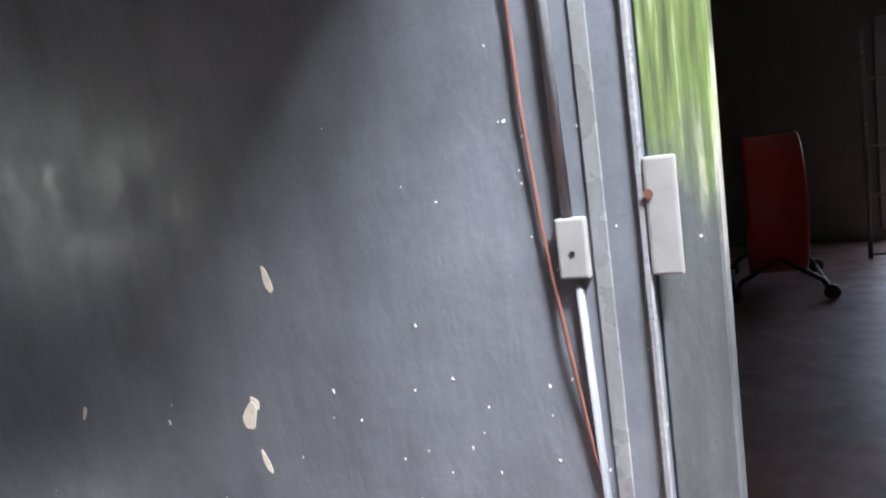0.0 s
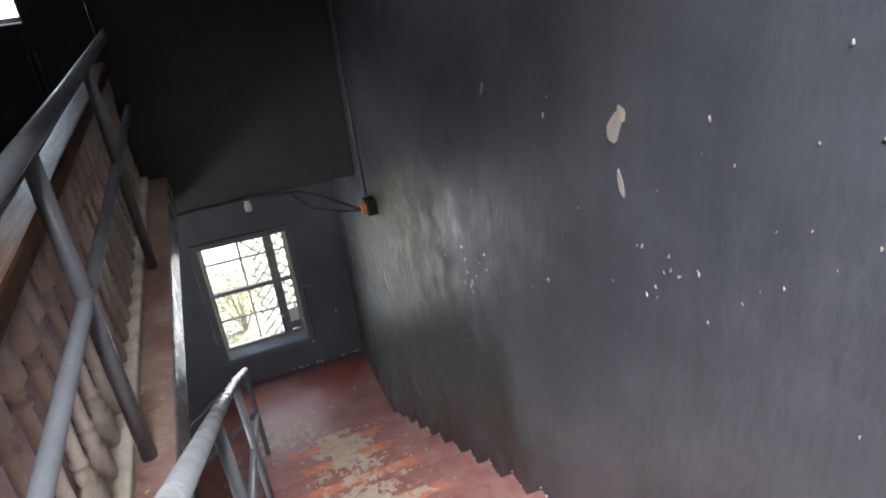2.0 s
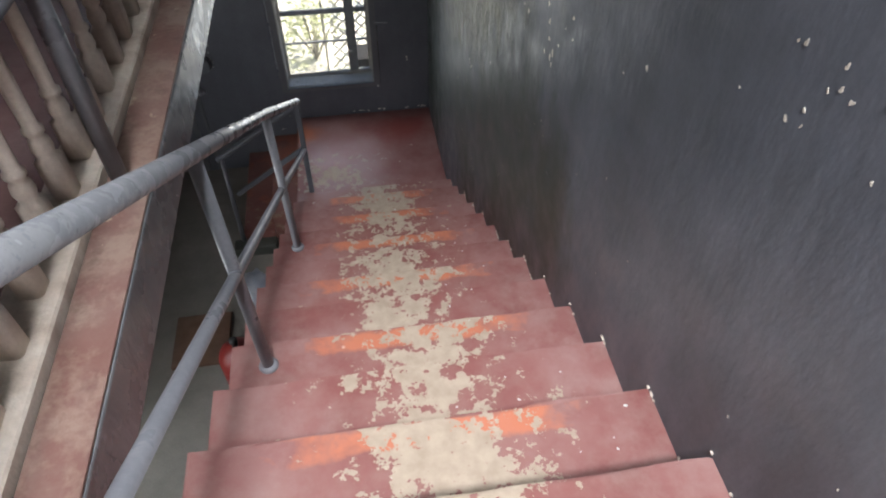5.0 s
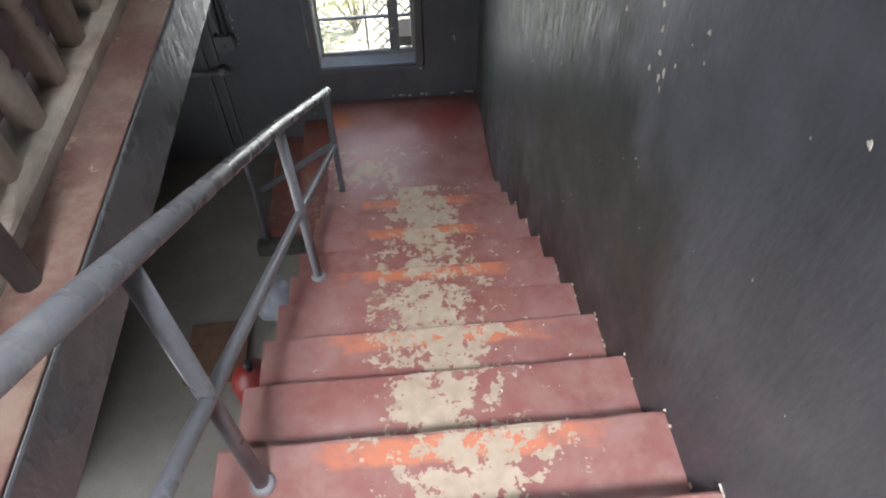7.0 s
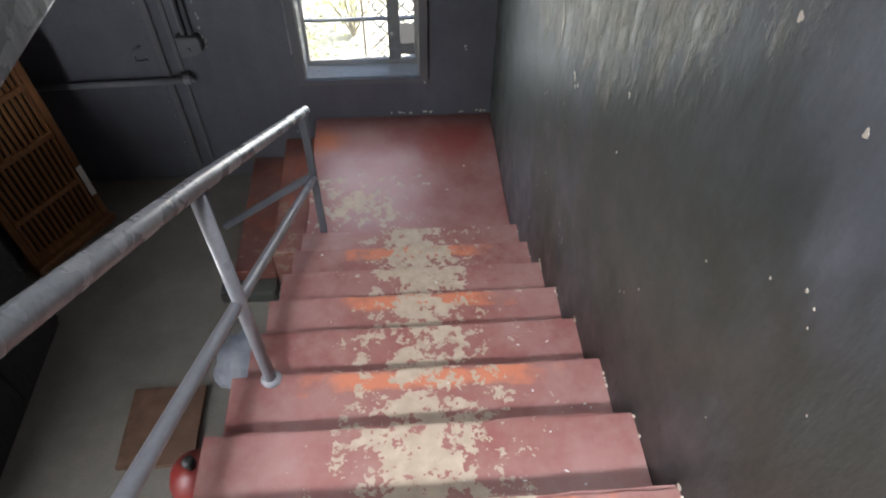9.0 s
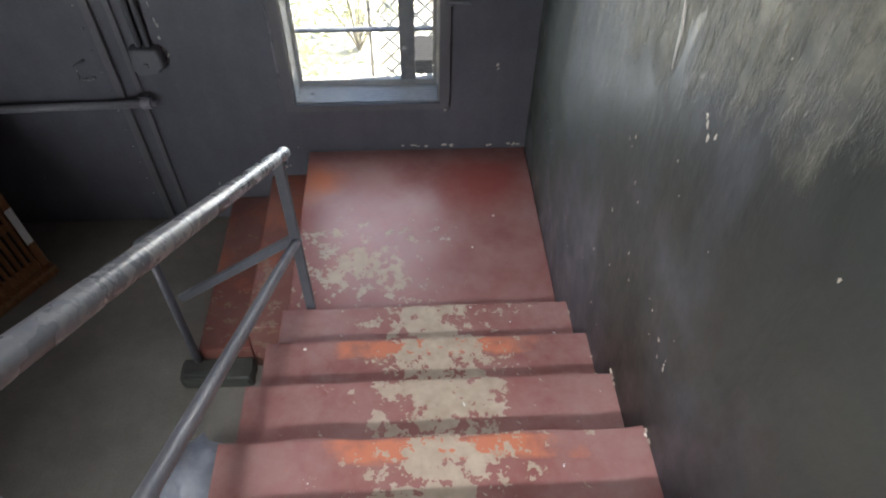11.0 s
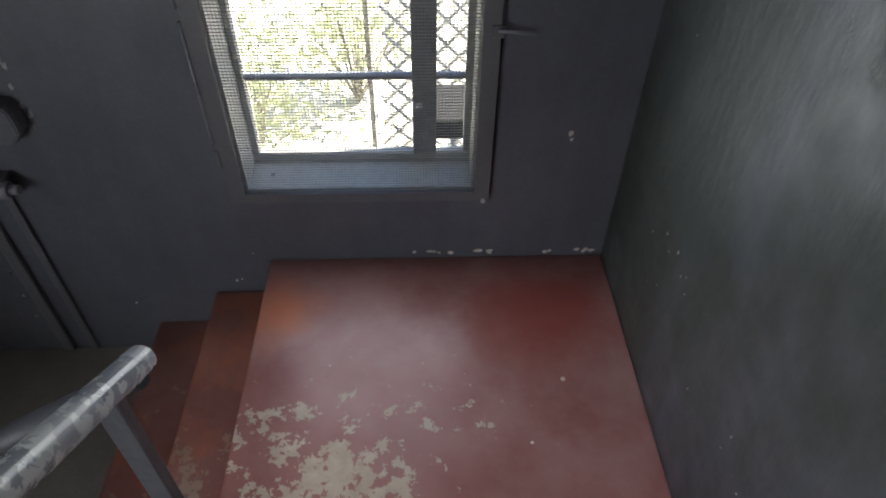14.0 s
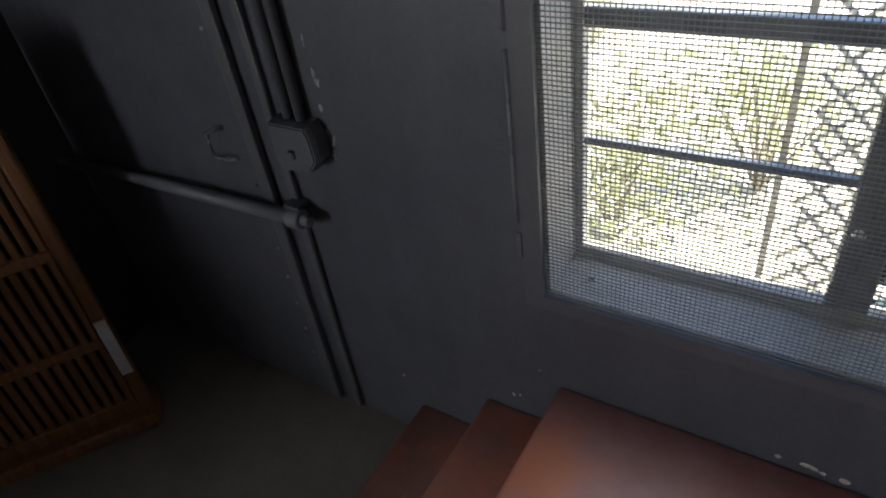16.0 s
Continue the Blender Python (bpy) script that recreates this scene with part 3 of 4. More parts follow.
# ---- stair ----
def stair():
    st = thing("staircase", "red painted concrete staircase with paint worn to pale cement", "staircase")
    st["kind"] = "structure"
    for k in range(1, 15):
        y1 = -G * (k - 1)
        z1 = LAND + R * k
        r = random.Random(k)
        bm = bm_box((XL, -G - 0.03, -R), (-0.002, 0.0, 0.0))
        bmesh.ops.subdivide_edges(bm, edges=[e for e in bm.edges if abs(e.verts[0].co.x - e.verts[1].co.x) > 0.5], cuts=18, use_grid_fill=True)
        top = [e for e in bm.edges if all(v.co.z > -0.001 for v in e.verts) and all(v.co.y > -0.001 for v in e.verts)]
        side = [e for e in bm.edges if all(v.co.z > -0.001 for v in e.verts) and all(v.co.x < XL + 0.001 for v in e.verts)]
        bmesh.ops.bevel(bm, geom=top + side, offset=0.012, segments=2, affect='EDGES')
        for v in bm.verts:
            if v.co.y > -0.03 and v.co.z > -0.03:
                v.co.y += r.uniform(-0.004, 0.003)
                v.co.z += r.uniform(-0.003, 0.001)
        step = part("step", bm, RED_BAND if k % 2 == 0 else RED, st)
        step.location = (0, y1, z1)
    for k in range(1, 15):
        y1, z1 = -G * (k - 1), LAND + R * k
        r = random.Random(50 + k)
        for q in range(r.randint(2, 4)):
            bm = bmesh.new()
            h = r.uniform(0.005, 0.014)
            bmesh.ops.create_icosphere(bm, subdivisions=1, radius=0.5, matrix=Matrix.Translation((-0.003, y1 - 0.24 * r.random() ** 2, z1 + 0.006)) @ Matrix.Diagonal((0.008, h * 1.6, h, 1)))
            part("plaster_crumb", roughen(bm, 0.002, 0, k * 9 + q), BALUSTER, st)
        for q in range(r.randint(2, 5)):
            bm = bmesh.new()
            w = r.uniform(0.003, 0.009)
            bmesh.ops.create_icosphere(bm, subdivisions=1, radius=0.5, matrix=Matrix.Translation((-0.05 - 0.5 * r.random() ** 1.5, y1 - 0.02 - 0.26 * r.random(), z1 + 0.001)) @ Matrix.Rotation(r.uniform(0, 3), 4, 'Z') @ Matrix.Diagonal((w, w * r.uniform(1, 2.5), 0.003, 1)))
            part("paint_fleck", bm, WHITE, st)
    # sloping underside that carries the steps
    n = 14
    bm = bmesh.new()
    prof = [(0.0, LAND - 0.001), (0.0, LAND - 0.2), (-0.2, LAND - 0.2), (-G * n - 0.05, LAND + R * n - 0.24), (-G * n - 0.05, LAND + R * n - 0.02), (-G * n + 0.02, LAND + R * n - 0.05), (-0.02, LAND + 0.03)]
    for x in (XL + 0.02, -0.001):
        for y, z in prof:
            bm.verts.new((x, y, z))
    bm.verts.ensure_lookup_table()
    m = len(prof)
    bm.faces.new([bm.verts[i] for i in range(m)])
    bm.faces.new([bm.verts[m + i] for i in reversed(range(m))])
    for i in range(m):
        bm.faces.new((bm.verts[i], bm.verts[m + i], bm.verts[m + (i + 1) % m], bm.verts[(i + 1) % m]))
    bmesh.ops.recalc_face_normals(bm, faces=bm.faces[:])
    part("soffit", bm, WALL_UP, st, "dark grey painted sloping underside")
    bm = bm_box((-1.308, 0.0, 0.0), (-0.001, YW - 0.001, LAND), 0.01, 2)
    part("landing", bm, RED_LANDING, st, "red painted landing with worn pale patches")
    for i, (x0, x1, z) in enumerate(((-1.56, -1.31, LAND - R), (-1.838, -1.562, LAND - 2 * R))):
        part("low_step", bm_box((x0, 0.16, 0.0), (x1, YW - 0.001, z), 0.012, 2), RED_LOW, st, "dark red worn bottom step")
    return st


stair()


# ---- rails ----
def nose_z(y):
    return LAND + R - y * R / G


def rail_stair():
    t = thing("stair_handrail", "grey painted steel pipe handrail worn bright along the top", "handrail")
    S = R / G
    xr = -1.165
    top0 = 1.517

    def zt(y):
        return top0 + (0.119 - y) * 0.609

    part("top_pipe", bm_tube([(xr, 0.125, zt(0.125)), (xr, -0.8, zt(-0.8) + 0.012), (xr, -1.5, zt(-1.5) + 0.022), (xr, -2.3, zt(-2.3) + 0.014), (xr + 0.02, -4.2, zt(-4.2))], 0.025, 18), PIPE_WORN, t, "grey top pipe with bright worn paint")
    part("mid_pipe", bm_tube([(xr, 0.045, 1.125), (xr, -1.49, 2.05), (xr + 0.012, -2.8, 2.845), (xr + 0.02, -4.2, 3.68)], 0.019, 14), PIPE, t)
    part("end_post", bm_box((xr - 0.02, 0.005, LAND + R - 0.02), (xr + 0.02, 0.03, zt(0.03) + 0.0), 0.003), PIPE_DARK, t, "dark flat steel end post")
    for y, z in ((-1.515, LAND + 6 * R), (-2.80, LAND + 10 * R), (-4.12, LAND + 14 * R)):
        bm = bm_tube([(xr + 0.015, y, z - 0.01), (xr, y, zt(y))], 0.021, 14)
        post = part("post", bm, PIPE, t)
        part("weld_collar", bm_lathe([(0.021, 0.0), (0.034, 0.0), (0.036, 0.008), (0.026, 0.018), (0.021, 0.02)], 14, at=(xr + 0.015, y, z)), PIPE, post)
    # short rail down the bottom steps
    part("lower_top_pipe", bm_tube([(xr, 0.1, 1.505), (-1.83, 0.13, 1.055), (-1.86, 0.13, 1.03)], 0.022, 14), PIPE_DARK, t, "dark grey chipped lower pipe")
    part("lower_mid_bar", bm_box((-0.012, -0.02, 0), (0.012, 0.02, 0.78), 0.003), PIPE_DARK, t, "dark flat bar").matrix_basis = \
        Matrix.Translation((xr, 0.06, 1.13)) @ (Vector((-1.80, 0.13, 0.645)) - Vector((xr, 0.06, 1.13))).to_track_quat('Z', 'Y').to_matrix().to_4x4()
    part("lower_post", bm_tube([(-1.85, 0.14, 0.0), (-1.83, 0.13, 1.055)], 0.02, 12), PIPE_DARK, t, "dark pipe post on the lower floor")
    return t


rail_stair()
bm = roughen(bm_box((-1.93, 0.03, 0.0), (-1.56, 0.155, 0.11), 0.02, 2), 0.006, 1, 3)
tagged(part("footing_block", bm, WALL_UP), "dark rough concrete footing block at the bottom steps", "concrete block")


def guard():
    t = thing("landing_guard_rail", "grey painted steel pipe guard rail along the upper stairwell edge", "guard rail")
    xg = -1.385
    part("top_pipe", bm_tube([(xg - 0.02, 0.18, 4.165), (xg, -2.0, 4.19), (xg, -4.5, 4.23)], 0.028, 16), PIPE_MID, t)
    part("mid_pipe", bm_tube([(xg - 0.02, 0.18, 3.70), (xg, -2.0, 3.745), (xg, -4.5, 3.8)], 0.022, 14), PIPE_MID, t)
    for y in (-1.3, -2.74, -4.15):
        part("post", bm_tube([(xg + 0.003, y, UP - 0.005), (xg, y, 4.19)], 0.024, 14), PIPE_MID, t)
    return t


guard()


def balustrade():
    t = thing("wooden_balustrade", "turned wooden balustrade with peeling white paint and brown handrail", "balustrade")
    xb = -1.49
    part("base_rail", roughen(bm_box((xb - 0.07, -4.4, UP - 0.022), (xb + 0.065, 0.185, UP + 0.035), 0.006), 0.001), BALUSTER, t, "peeling off-white base rail")
    hand = part("handrail", bm_box((xb - 0.05, -4.4, 3.93), (xb + 0.05, 0.185, 4.0), 0.018, 3), WOOD_BROWN, t, "dark brown polished wooden handrail")
    prof = [(0.029, 0.0), (0.029, 0.118), (0.021, 0.128), (0.027, 0.15), (0.024, 0.172), (0.016, 0.184), (0.025, 0.194), (0.025, 0.204), (0.018, 0.214), (0.0195, 0.34),
            (0.017, 0.50), (0.025, 0.512), (0.025, 0.522), (0.016, 0.532), (0.026, 0.552), (0.02, 0.562), (0.029, 0.572), (0.029, 0.716)]
    bm = bmesh.new()
    rings = []
    for i, (r, z) in enumerate(prof):
        square = z <= 0.12 or z >= 0.57
        pts = []
        for k in range(16):
            a = 2 * math.pi * (k + 0.5) / 16
            c, s = math.cos(a), math.sin(a)
            f = 1 / max(abs(c), abs(s)) if square else 1.0
            pts.append(bm.verts.new((r * c * f, r * s * f, z)))
        rings.append(pts)
    for u, v in zip(rings, rings[1:]):
        for k in range(16):
            bm.faces.new((u[k], u[(k + 1) % 16], v[(k + 1) % 16], v[k])).smooth = True
    bm.faces.new(list(reversed(rings[0])))
    bm.faces.new(rings[-1])
    first = part("baluster", bm, BALUSTER, t)
    y = 0.09
    first.location = (xb, y, UP + 0.03)
    y -= 0.162
    while y > -4.35:
        b = first.copy()
        scene.collection.objects.link(b)
        b.location = (xb, y, UP + 0.03)
        b.rotation_euler = (rng.uniform(-0.012, 0.012), rng.uniform(-0.01, 0.01), rng.uniform(-0.06, 0.06))
        y -= 0.162 + rng.uniform(-0.004, 0.004)
    return t


balustrade()


# ---- stair window ----
def window(name, x0, x1, z0, z1, y_in, bars, mull, screen, label):
    t = tagged(thing(name, label, "window"), kind="structure")
    yo = y_in + 0.16
    bm = bmesh.new()
    for lo, hi in (((x0 + 0.001, y_in + 0.003, z0), (x1 - 0.001, y_in + 0.2, z0 + 0.012)), ((x0 + 0.001, y_in + 0.003, z1 - 0.012), (x1 - 0.001, y_in + 0.2, z1)),
                   ((x0, y_in + 0.003, z0 + 0.012), (x0 + 0.012, y_in + 0.2, z1 - 0.012)), ((x1 - 0.012, y_in + 0.003, z0 + 0.012), (x1, y_in + 0.2, z1 - 0.012))):
        bm_box(lo, hi, bm=bm)
    part("lining", bm, REVEAL, t, "pale painted window lining")
    bm = bmesh.new()
    f = 0.035
    for lo, hi in (((x0 + 0.012, yo, z0 + 0.012), (x1 - 0.012, yo + 0.04, z0 + 0.012 + f)), ((x0 + 0.012, yo, z1 - 0.012 - f), (x1 - 0.012, yo + 0.04, z1 - 0.012)),
                   ((x0 + 0.012, yo, z0 + f + 0.012), (x0 + f, yo + 0.04, z1 - f - 0.012)), ((x1 - f, yo, z0 + f + 0.012), (x1 - 0.012, yo + 0.04, z1 - f - 0.012))):
        bm_box(lo, hi, 0.003, bm=bm)
    part("frame", bm, REVEAL, t)
    for z, h in bars:
        part("glazing_bar", bm_box((x0 + f, yo + 0.004, z - h / 2), (x1 - f, yo + 0.034, z + h / 2), 0.003), SLAB, t)
    for x, w in mull:
        part("mullion", bm_box((x - w / 2, yo - 0.004, z0 + f + 0.012), (x + w / 2, yo + 0.044, z1 - f - 0.012), 0.004), SLAB, t)
    if screen:
        fr = part("screen_frame", wall_with_hole((x0 - 0.05, y_in - 0.022, z0 - 0.035), (x1 + 0.05, y_in - 0.002, z1 + 0.05), [(x0 + 0.004, x1 - 0.004, z0 + 0.004, z1 - 0.004)], 1), SCREEN_FRAME, t, "slate painted flush screen frame")
        ys = y_in - 0.006
        step, w, wx = 0.0105, 0.0012, 0.0009
        bm = bmesh.new()
        x = x0 + 0.006
        while x < x1:
            bm_box((x - wx, ys - wx, z0 + 0.003), (x + wx, ys + wx, z1 - 0.003), bm=bm)
            x += step
        z = z0 + 0.006
        while z < z1:
            bm_box((x0 + 0.003, ys - 0.0035, z - w), (x1 - 0.003, ys - 0.0009, z + w), bm=bm)
            z += step
        part("wire_screen", bm, STEEL, t, "galvanised square wire screen")
        part("hinge", bm_box((x0 - 0.062, y_in - 0.026, 1.0), (x0 - 0.045, y_in - 0.0215, 1.075), 0.002), SCREEN_FRAME, fr)
        # added rods stand in for daylight leaking along the hinge side
        for za, zb in ((1.1, 1.52), (1.56, 2.08)):
            part("light_slit_rod", bm_tube([(x0 - 0.058, y_in - 0.016, za), (x0 - 0.058, y_in - 0.016, zb)], 0.006, 10), PIPE, fr, "grey rod standing for the slit of light beside the frame")
        # black tube added for the dark gap between frame and wall
        part("gap_strip", bm_tube([(x1 + 0.054, y_in - 0.004, 0.86), (x1 + 0.057, y_in - 0.004, 1.05), (x1 + 0.053, y_in - 0.004, 1.25), (x1 + 0.056, y_in - 0.004, 1.47)], 0.0035, 8), CABLE, t, "thin dark strip standing for the gap beside the screen frame")
        part("latch_plate", bm_box((x1 + 0.02, y_in - 0.03, 1.47), (x1 + 0.06, y_in - 0.0215, 1.51), 0.003), SCREEN_FRAME, fr)
        part("latch_bolt", bm_tube([(x1 + 0.04, y_in - 0.034, 1.495), (x1 + 0.15, y_in - 0.034, 1.487)], 0.005, 10), PIPE, fr)
        # white dab paints in a point of daylight on the mullion
        part("bright_dot", bm_lathe([(0.012, 0.0), (0.014, 0.004), (0.008, 0.012), (0.0, 0.014)], 12, at=(-0.715, yo - 0.012, 1.13)), WHITE, t, "small white dab standing for a bright point on the mullion")
        part("dark_speck", roughen(bm_box((x0 + 0.085, y_in + 0.07, z0 + 0.011), (x0 + 0.1, y_in + 0.082, z0 + 0.022), 0.003), 0.003, 1, 31), PIPE_DARK, t, "small dark speck on the sill")
        part("nail", bm_tube([(x1 + 0.028, y_in - 0.022, 0.849), (x1 + 0.028, y_in - 0.034, 0.846)], 0.008, 10), WHITE, fr, "white dab of filler")
    return t


window("window_1", -1.34, -0.52, 0.88, 2.12, YW, [(1.236, 0.016), (1.53, 0.045), (1.865, 0.012)], [(-0.697, 0.085)], True, "tall window with wire screen and bright daylight behind")
window("window_2", -2.95, -2.03, 4.2, 5.45, YW, [(4.75, 0.03)], [(-2.5, 0.05)], False, "bright upper floor window")


def grille():
    t = tagged(thing("window_4", "barred window with black metal grille in the side room", "window"), kind="structure")
    y0, y1, z0, z1 = -7.2, -5.5, UP + 0.15, 5.5
    part("frame", wall_with_hole((6.97, y0 - 0.03, z0 - 0.03), (7.03, y1 + 0.09, z1 + 0.03), [(y0 + 0.03, y1 - 0.03, z0 + 0.03, z1 - 0.03)], 0), PIPE_DARK, t)
    for i in range(1, 12):
        z = z0 + (z1 - z0) * i / 12
        part("grille_bar", bm_box((6.99, y0, z - 0.008), (7.01, y1, z + 0.008)), PIPE_DARK, t)
    for i in range(1, 9):
        y = y0 + (y1 - y0) * i / 9
        part("grille_upright", bm_box((6.985, y - 0.008, z0), (7.015, y + 0.008, z1)), PIPE_DARK, t)


grille()


# ---- lower door ----
def lower_door():
    t = tagged(thing("door_1", "dark slate riveted metal door barred by a steel pipe", "door"), kind="structure")
    y = YW
    leaf = part("door_leaf", bm_box((-3.36, y - 0.016, 0.015), (-2.27, y - 0.002, 2.05), 0.004), WALL_FAR, t)
    part("edge_strip", bm_box((-2.29, y - 0.026, 0.015), (-2.245, y - 0.003, 2.05), 0.006, 2), SCREEN_FRAME, t)
    part("frame_strip", bm_box((-2.175, y - 0.02, 0.015), (-2.145, y - 0.002, 2.1), 0.006, 2), SCREEN_FRAME, t)
    for i in range(14):
        z = 0.25 + i * 0.125
        part("rivet", bm_tube([(-2.32, y - 0.015, z), (-2.32, y - 0.020, z), (-2.32, y - 0.022, z)], [0.007, 0.006, 0.003], 8), PIPE_WORN, leaf)
    bm = bm_tube([(-2.385, y - 0.014, 1.195), (-2.395, y - 0.03, 1.195), (-2.425, y - 0.052, 1.185), (-2.425, y - 0.052, 1.10), (-2.395, y - 0.03, 1.09), (-2.36, y - 0.014, 1.09)], 0.0085, 10)
    part("door_handle", bm, PIPE_WORN, leaf, "bent steel pull handle")
    return t


lower_door()
t = thing("door_bar", "grey steel pipe barring the door, collared at its end", "bar")
part("pipe", bm_tube([(-3.41, YW - 0.06, 0.915), (-2.13, YW - 0.06, 0.95)], 0.022, 14), PIPE, t)
part("collar", bm_tube([(-2.155, YW - 0.06, 0.949), (-2.15, YW - 0.06, 0.949), (-2.105, YW - 0.06, 0.951), (-2.1, YW - 0.06, 0.951)], [0.027, 0.031, 0.031, 0.027], 16), PIPE, t)
part("tip", bm_tube([(-2.1, YW - 0.06, 0.951), (-2.07, YW - 0.06, 0.952)], 0.017, 12), PIPE, t)
part("bracket", bm_box((-2.17, YW - 0.06, 0.97), (-2.11, YW - 0.001, 0.99), 0.003), PIPE_DARK, t)

t = thing("switch_box", "slate painted wall switch box fed by twin conduits", "switch box")
bm = bmesh.new()
outline = [(-2.125, 1.275), (-1.985, 1.275), (-1.972, 1.25), (-1.968, 1.175), (-2.0, 1.135), (-2.11, 1.12), (-2.135, 1.15)]
front = [bm.verts.new((x * 0.92 - 2.05 * 0.08, YW - 0.065, z * 0.94 + 1.2 * 0.06)) for x, z in outline]
mid = [bm.verts.new((x, YW - 0.05, z)) for x, z in outline]
back = [bm.verts.new((x, YW - 0.001, z)) for x, z in outline]
bm.faces.new(front)
for a, b in ((front, mid), (mid, back)):
    for k in range(len(a)):
        bm.faces.new((a[k], b[k], b[(k + 1) % len(a)], a[(k + 1) % len(a)]))
bmesh.ops.recalc_face_normals(bm, faces=bm.faces[:])
bmesh.ops.bevel(bm, geom=bm.edges[:], offset=0.004, segments=2, affect='EDGES')
body = part("body", bm, PIPE_MID, t, "slate grey overpainted box with a clipped lower corner")
part("toggle", bm_box((-2.062, YW - 0.076, 1.175), (-2.042, YW - 0.064, 1.2), 0.004, 2), PIPE_MID, body)
for x in (-2.075, -2.03):
    part("conduit", bm_tube([(x, YW - 0.02, 1.26), (x + 0.01, YW - 0.02, 4.0)], 0.016, 12), PIPE_MID, t)
for i in range(12):
    bm = bmesh.new()
    z = 1.17 + 0.5 * rng.random() ** 1.5
    bmesh.ops.create_icosphere(bm, subdivisions=1, radius=0.5, matrix=Matrix.Translation((-1.962 + rng.gauss(0, 0.008), YW - 0.001, z)) @ Matrix.Diagonal((0.014, 0.006, rng.uniform(0.02, 0.05), 1)))
    part("filler_dab", roughen(bm, 0.003, 0, i), PIPE_WORN, t, "pale rough filler")


# ---- slatted wooden panel ----
def slatted_panel():
    t = thing("slatted_panel", "orange-brown slatted wooden panel standing by the dark wall", "slatted panel")
    w, h = 0.64, 1.5
    t.matrix_basis = Matrix.Translation((-3.25, 0.37, 0)) @ Matrix.Rotation(math.atan2(0.50, 0.335), 4, 'Z') @ Matrix.Rotation(math.radians(-4), 4, 'X')
    part("foot_board", bm_box((-0.02, -0.06, 0.0), (w + 0.01, 0.16, 0.07), 0.03, 3), WOOD_CRATE, t, "rounded pale brown foot board")
    for x in (0.0, w - 0.05):
        stile = part("stile", bm_box((x, 0.0, 0.07), (x + 0.05, 0.04, h), 0.01, 2), WOOD_CRATE, t)
    for z, hh in ((0.07, 0.06), (0.40, 0.045), (0.80, 0.045), (1.16, 0.045), (h - 0.06, 0.06)):
        part("cross_rail", bm_box((0.05, 0.002, z), (w - 0.05, 0.038, z + hh), 0.006), WOOD_CRATE, t)
    n = 13
    for i in range(n):
        x = 0.068 + (w - 0.136) * i / (n - 1)
        part("slat", bm_box((x - 0.012, 0.008, 0.12), (x + 0.012, 0.03, h - 0.05), 0.004), WOOD_CRATE, t)
    # near-black sheet behind the slats makes the slots read dark
    part("back_board", bm_box((0.01, 0.042, 0.07), (w - 0.01, 0.05, h - 0.01), 0.002), BLACK, t, "near-black sheet filling the slots behind the slats")
    bm = roughen(bm_box((w - 0.046, -0.004, 0.26), (w - 0.008, -0.001, 0.52)), 0.003, 4, 5)
    part("paper_label", bm, WHITE, stile, "torn white paper label")
    return t


slatted_panel()


# ---- clutter on the lower floor ----
bm = roughen(bm_box((-2.36, -1.1, 0.0), (-1.93, -0.6, 0.03), 0.004), 0.003, 2, 8)
tagged(part("board", bm, CARD), "dirty brown board lying on the concrete floor", "board")
t = thing("gas_cylinder", "small red gas cylinder standing beside the stair", "gas cylinder")
body = part("body", bm_lathe([(0.05, 0.0), (0.125, 0.02), (0.14, 0.06), (0.14, 0.42), (0.12, 0.48), (0.06, 0.53), (0.03, 0.545)], 20, at=(-1.75, -1.34, 0.0)), RED_CYLINDER, t)
part("valve", bm_lathe([(0.022, 0.0), (0.022, 0.04), (0.03, 0.045), (0.03, 0.07), (0.012, 0.08)], 12, at=(-1.75, -1.34, 0.54)), CABLE, body, "dark valve")
bm = bmesh.new()
bmesh.ops.create_icosphere(bm, subdivisions=3, radius=0.17, matrix=Matrix.Translation((-1.7, -0.52, 0.15)) @ Matrix.Diagonal((0.9, 1.1, 0.95, 1)))
r = random.Random(4)
for v in bm.verts:
    v.co += v.normal * (0.02 * math.sin(v.co.x * 60 + v.co.y * 43) + r.uniform(-0.008, 0.008))
    v.co.z = max(v.co.z, 0.0)
tagged(part("plastic_bag", bm, BLUEWHITE, smooth=True), "crumpled bluish white plastic bag on the floor", "bag")
# unclear dark shape built as a box, its height added to shade the floor
t = thing("black_light_block", "plain black box against the side wall, blocking the lower lamp", "cupboard")
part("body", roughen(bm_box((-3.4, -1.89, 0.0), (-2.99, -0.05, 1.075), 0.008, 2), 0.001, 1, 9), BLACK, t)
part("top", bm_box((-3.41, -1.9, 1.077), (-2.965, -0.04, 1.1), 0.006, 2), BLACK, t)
# door panels and handles are added detail on the box
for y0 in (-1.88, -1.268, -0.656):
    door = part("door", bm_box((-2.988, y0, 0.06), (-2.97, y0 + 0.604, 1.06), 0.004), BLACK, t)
    part("handle", bm_tube([(-2.97, y0 + 0.55, 0.6), (-2.95, y0 + 0.55, 0.6), (-2.95, y0 + 0.55, 0.7), (-2.97, y0 + 0.55, 0.7)], 0.005, 8), PIPE_DARK, door)


# ---- head of the stair: wiring on the wall ----
t = thing("wall_switch", "pale plastic wall switch painted over at its edges", "switch")
body = part("body", bm_box((-0.028, -4.260, 4.472), (-0.001, -4.195, 4.602), 0.006, 2), PAINTED_OVER, t)
part("hole", bm_tube([(-0.0285, -4.228, 4.527), (-0.0295, -4.228, 4.527)], 0.006, 10), CABLE, body, "dark screw hole")
t = thing("conduit", "grey painted conduit with lumpy plaster beside the doorway", "conduit")
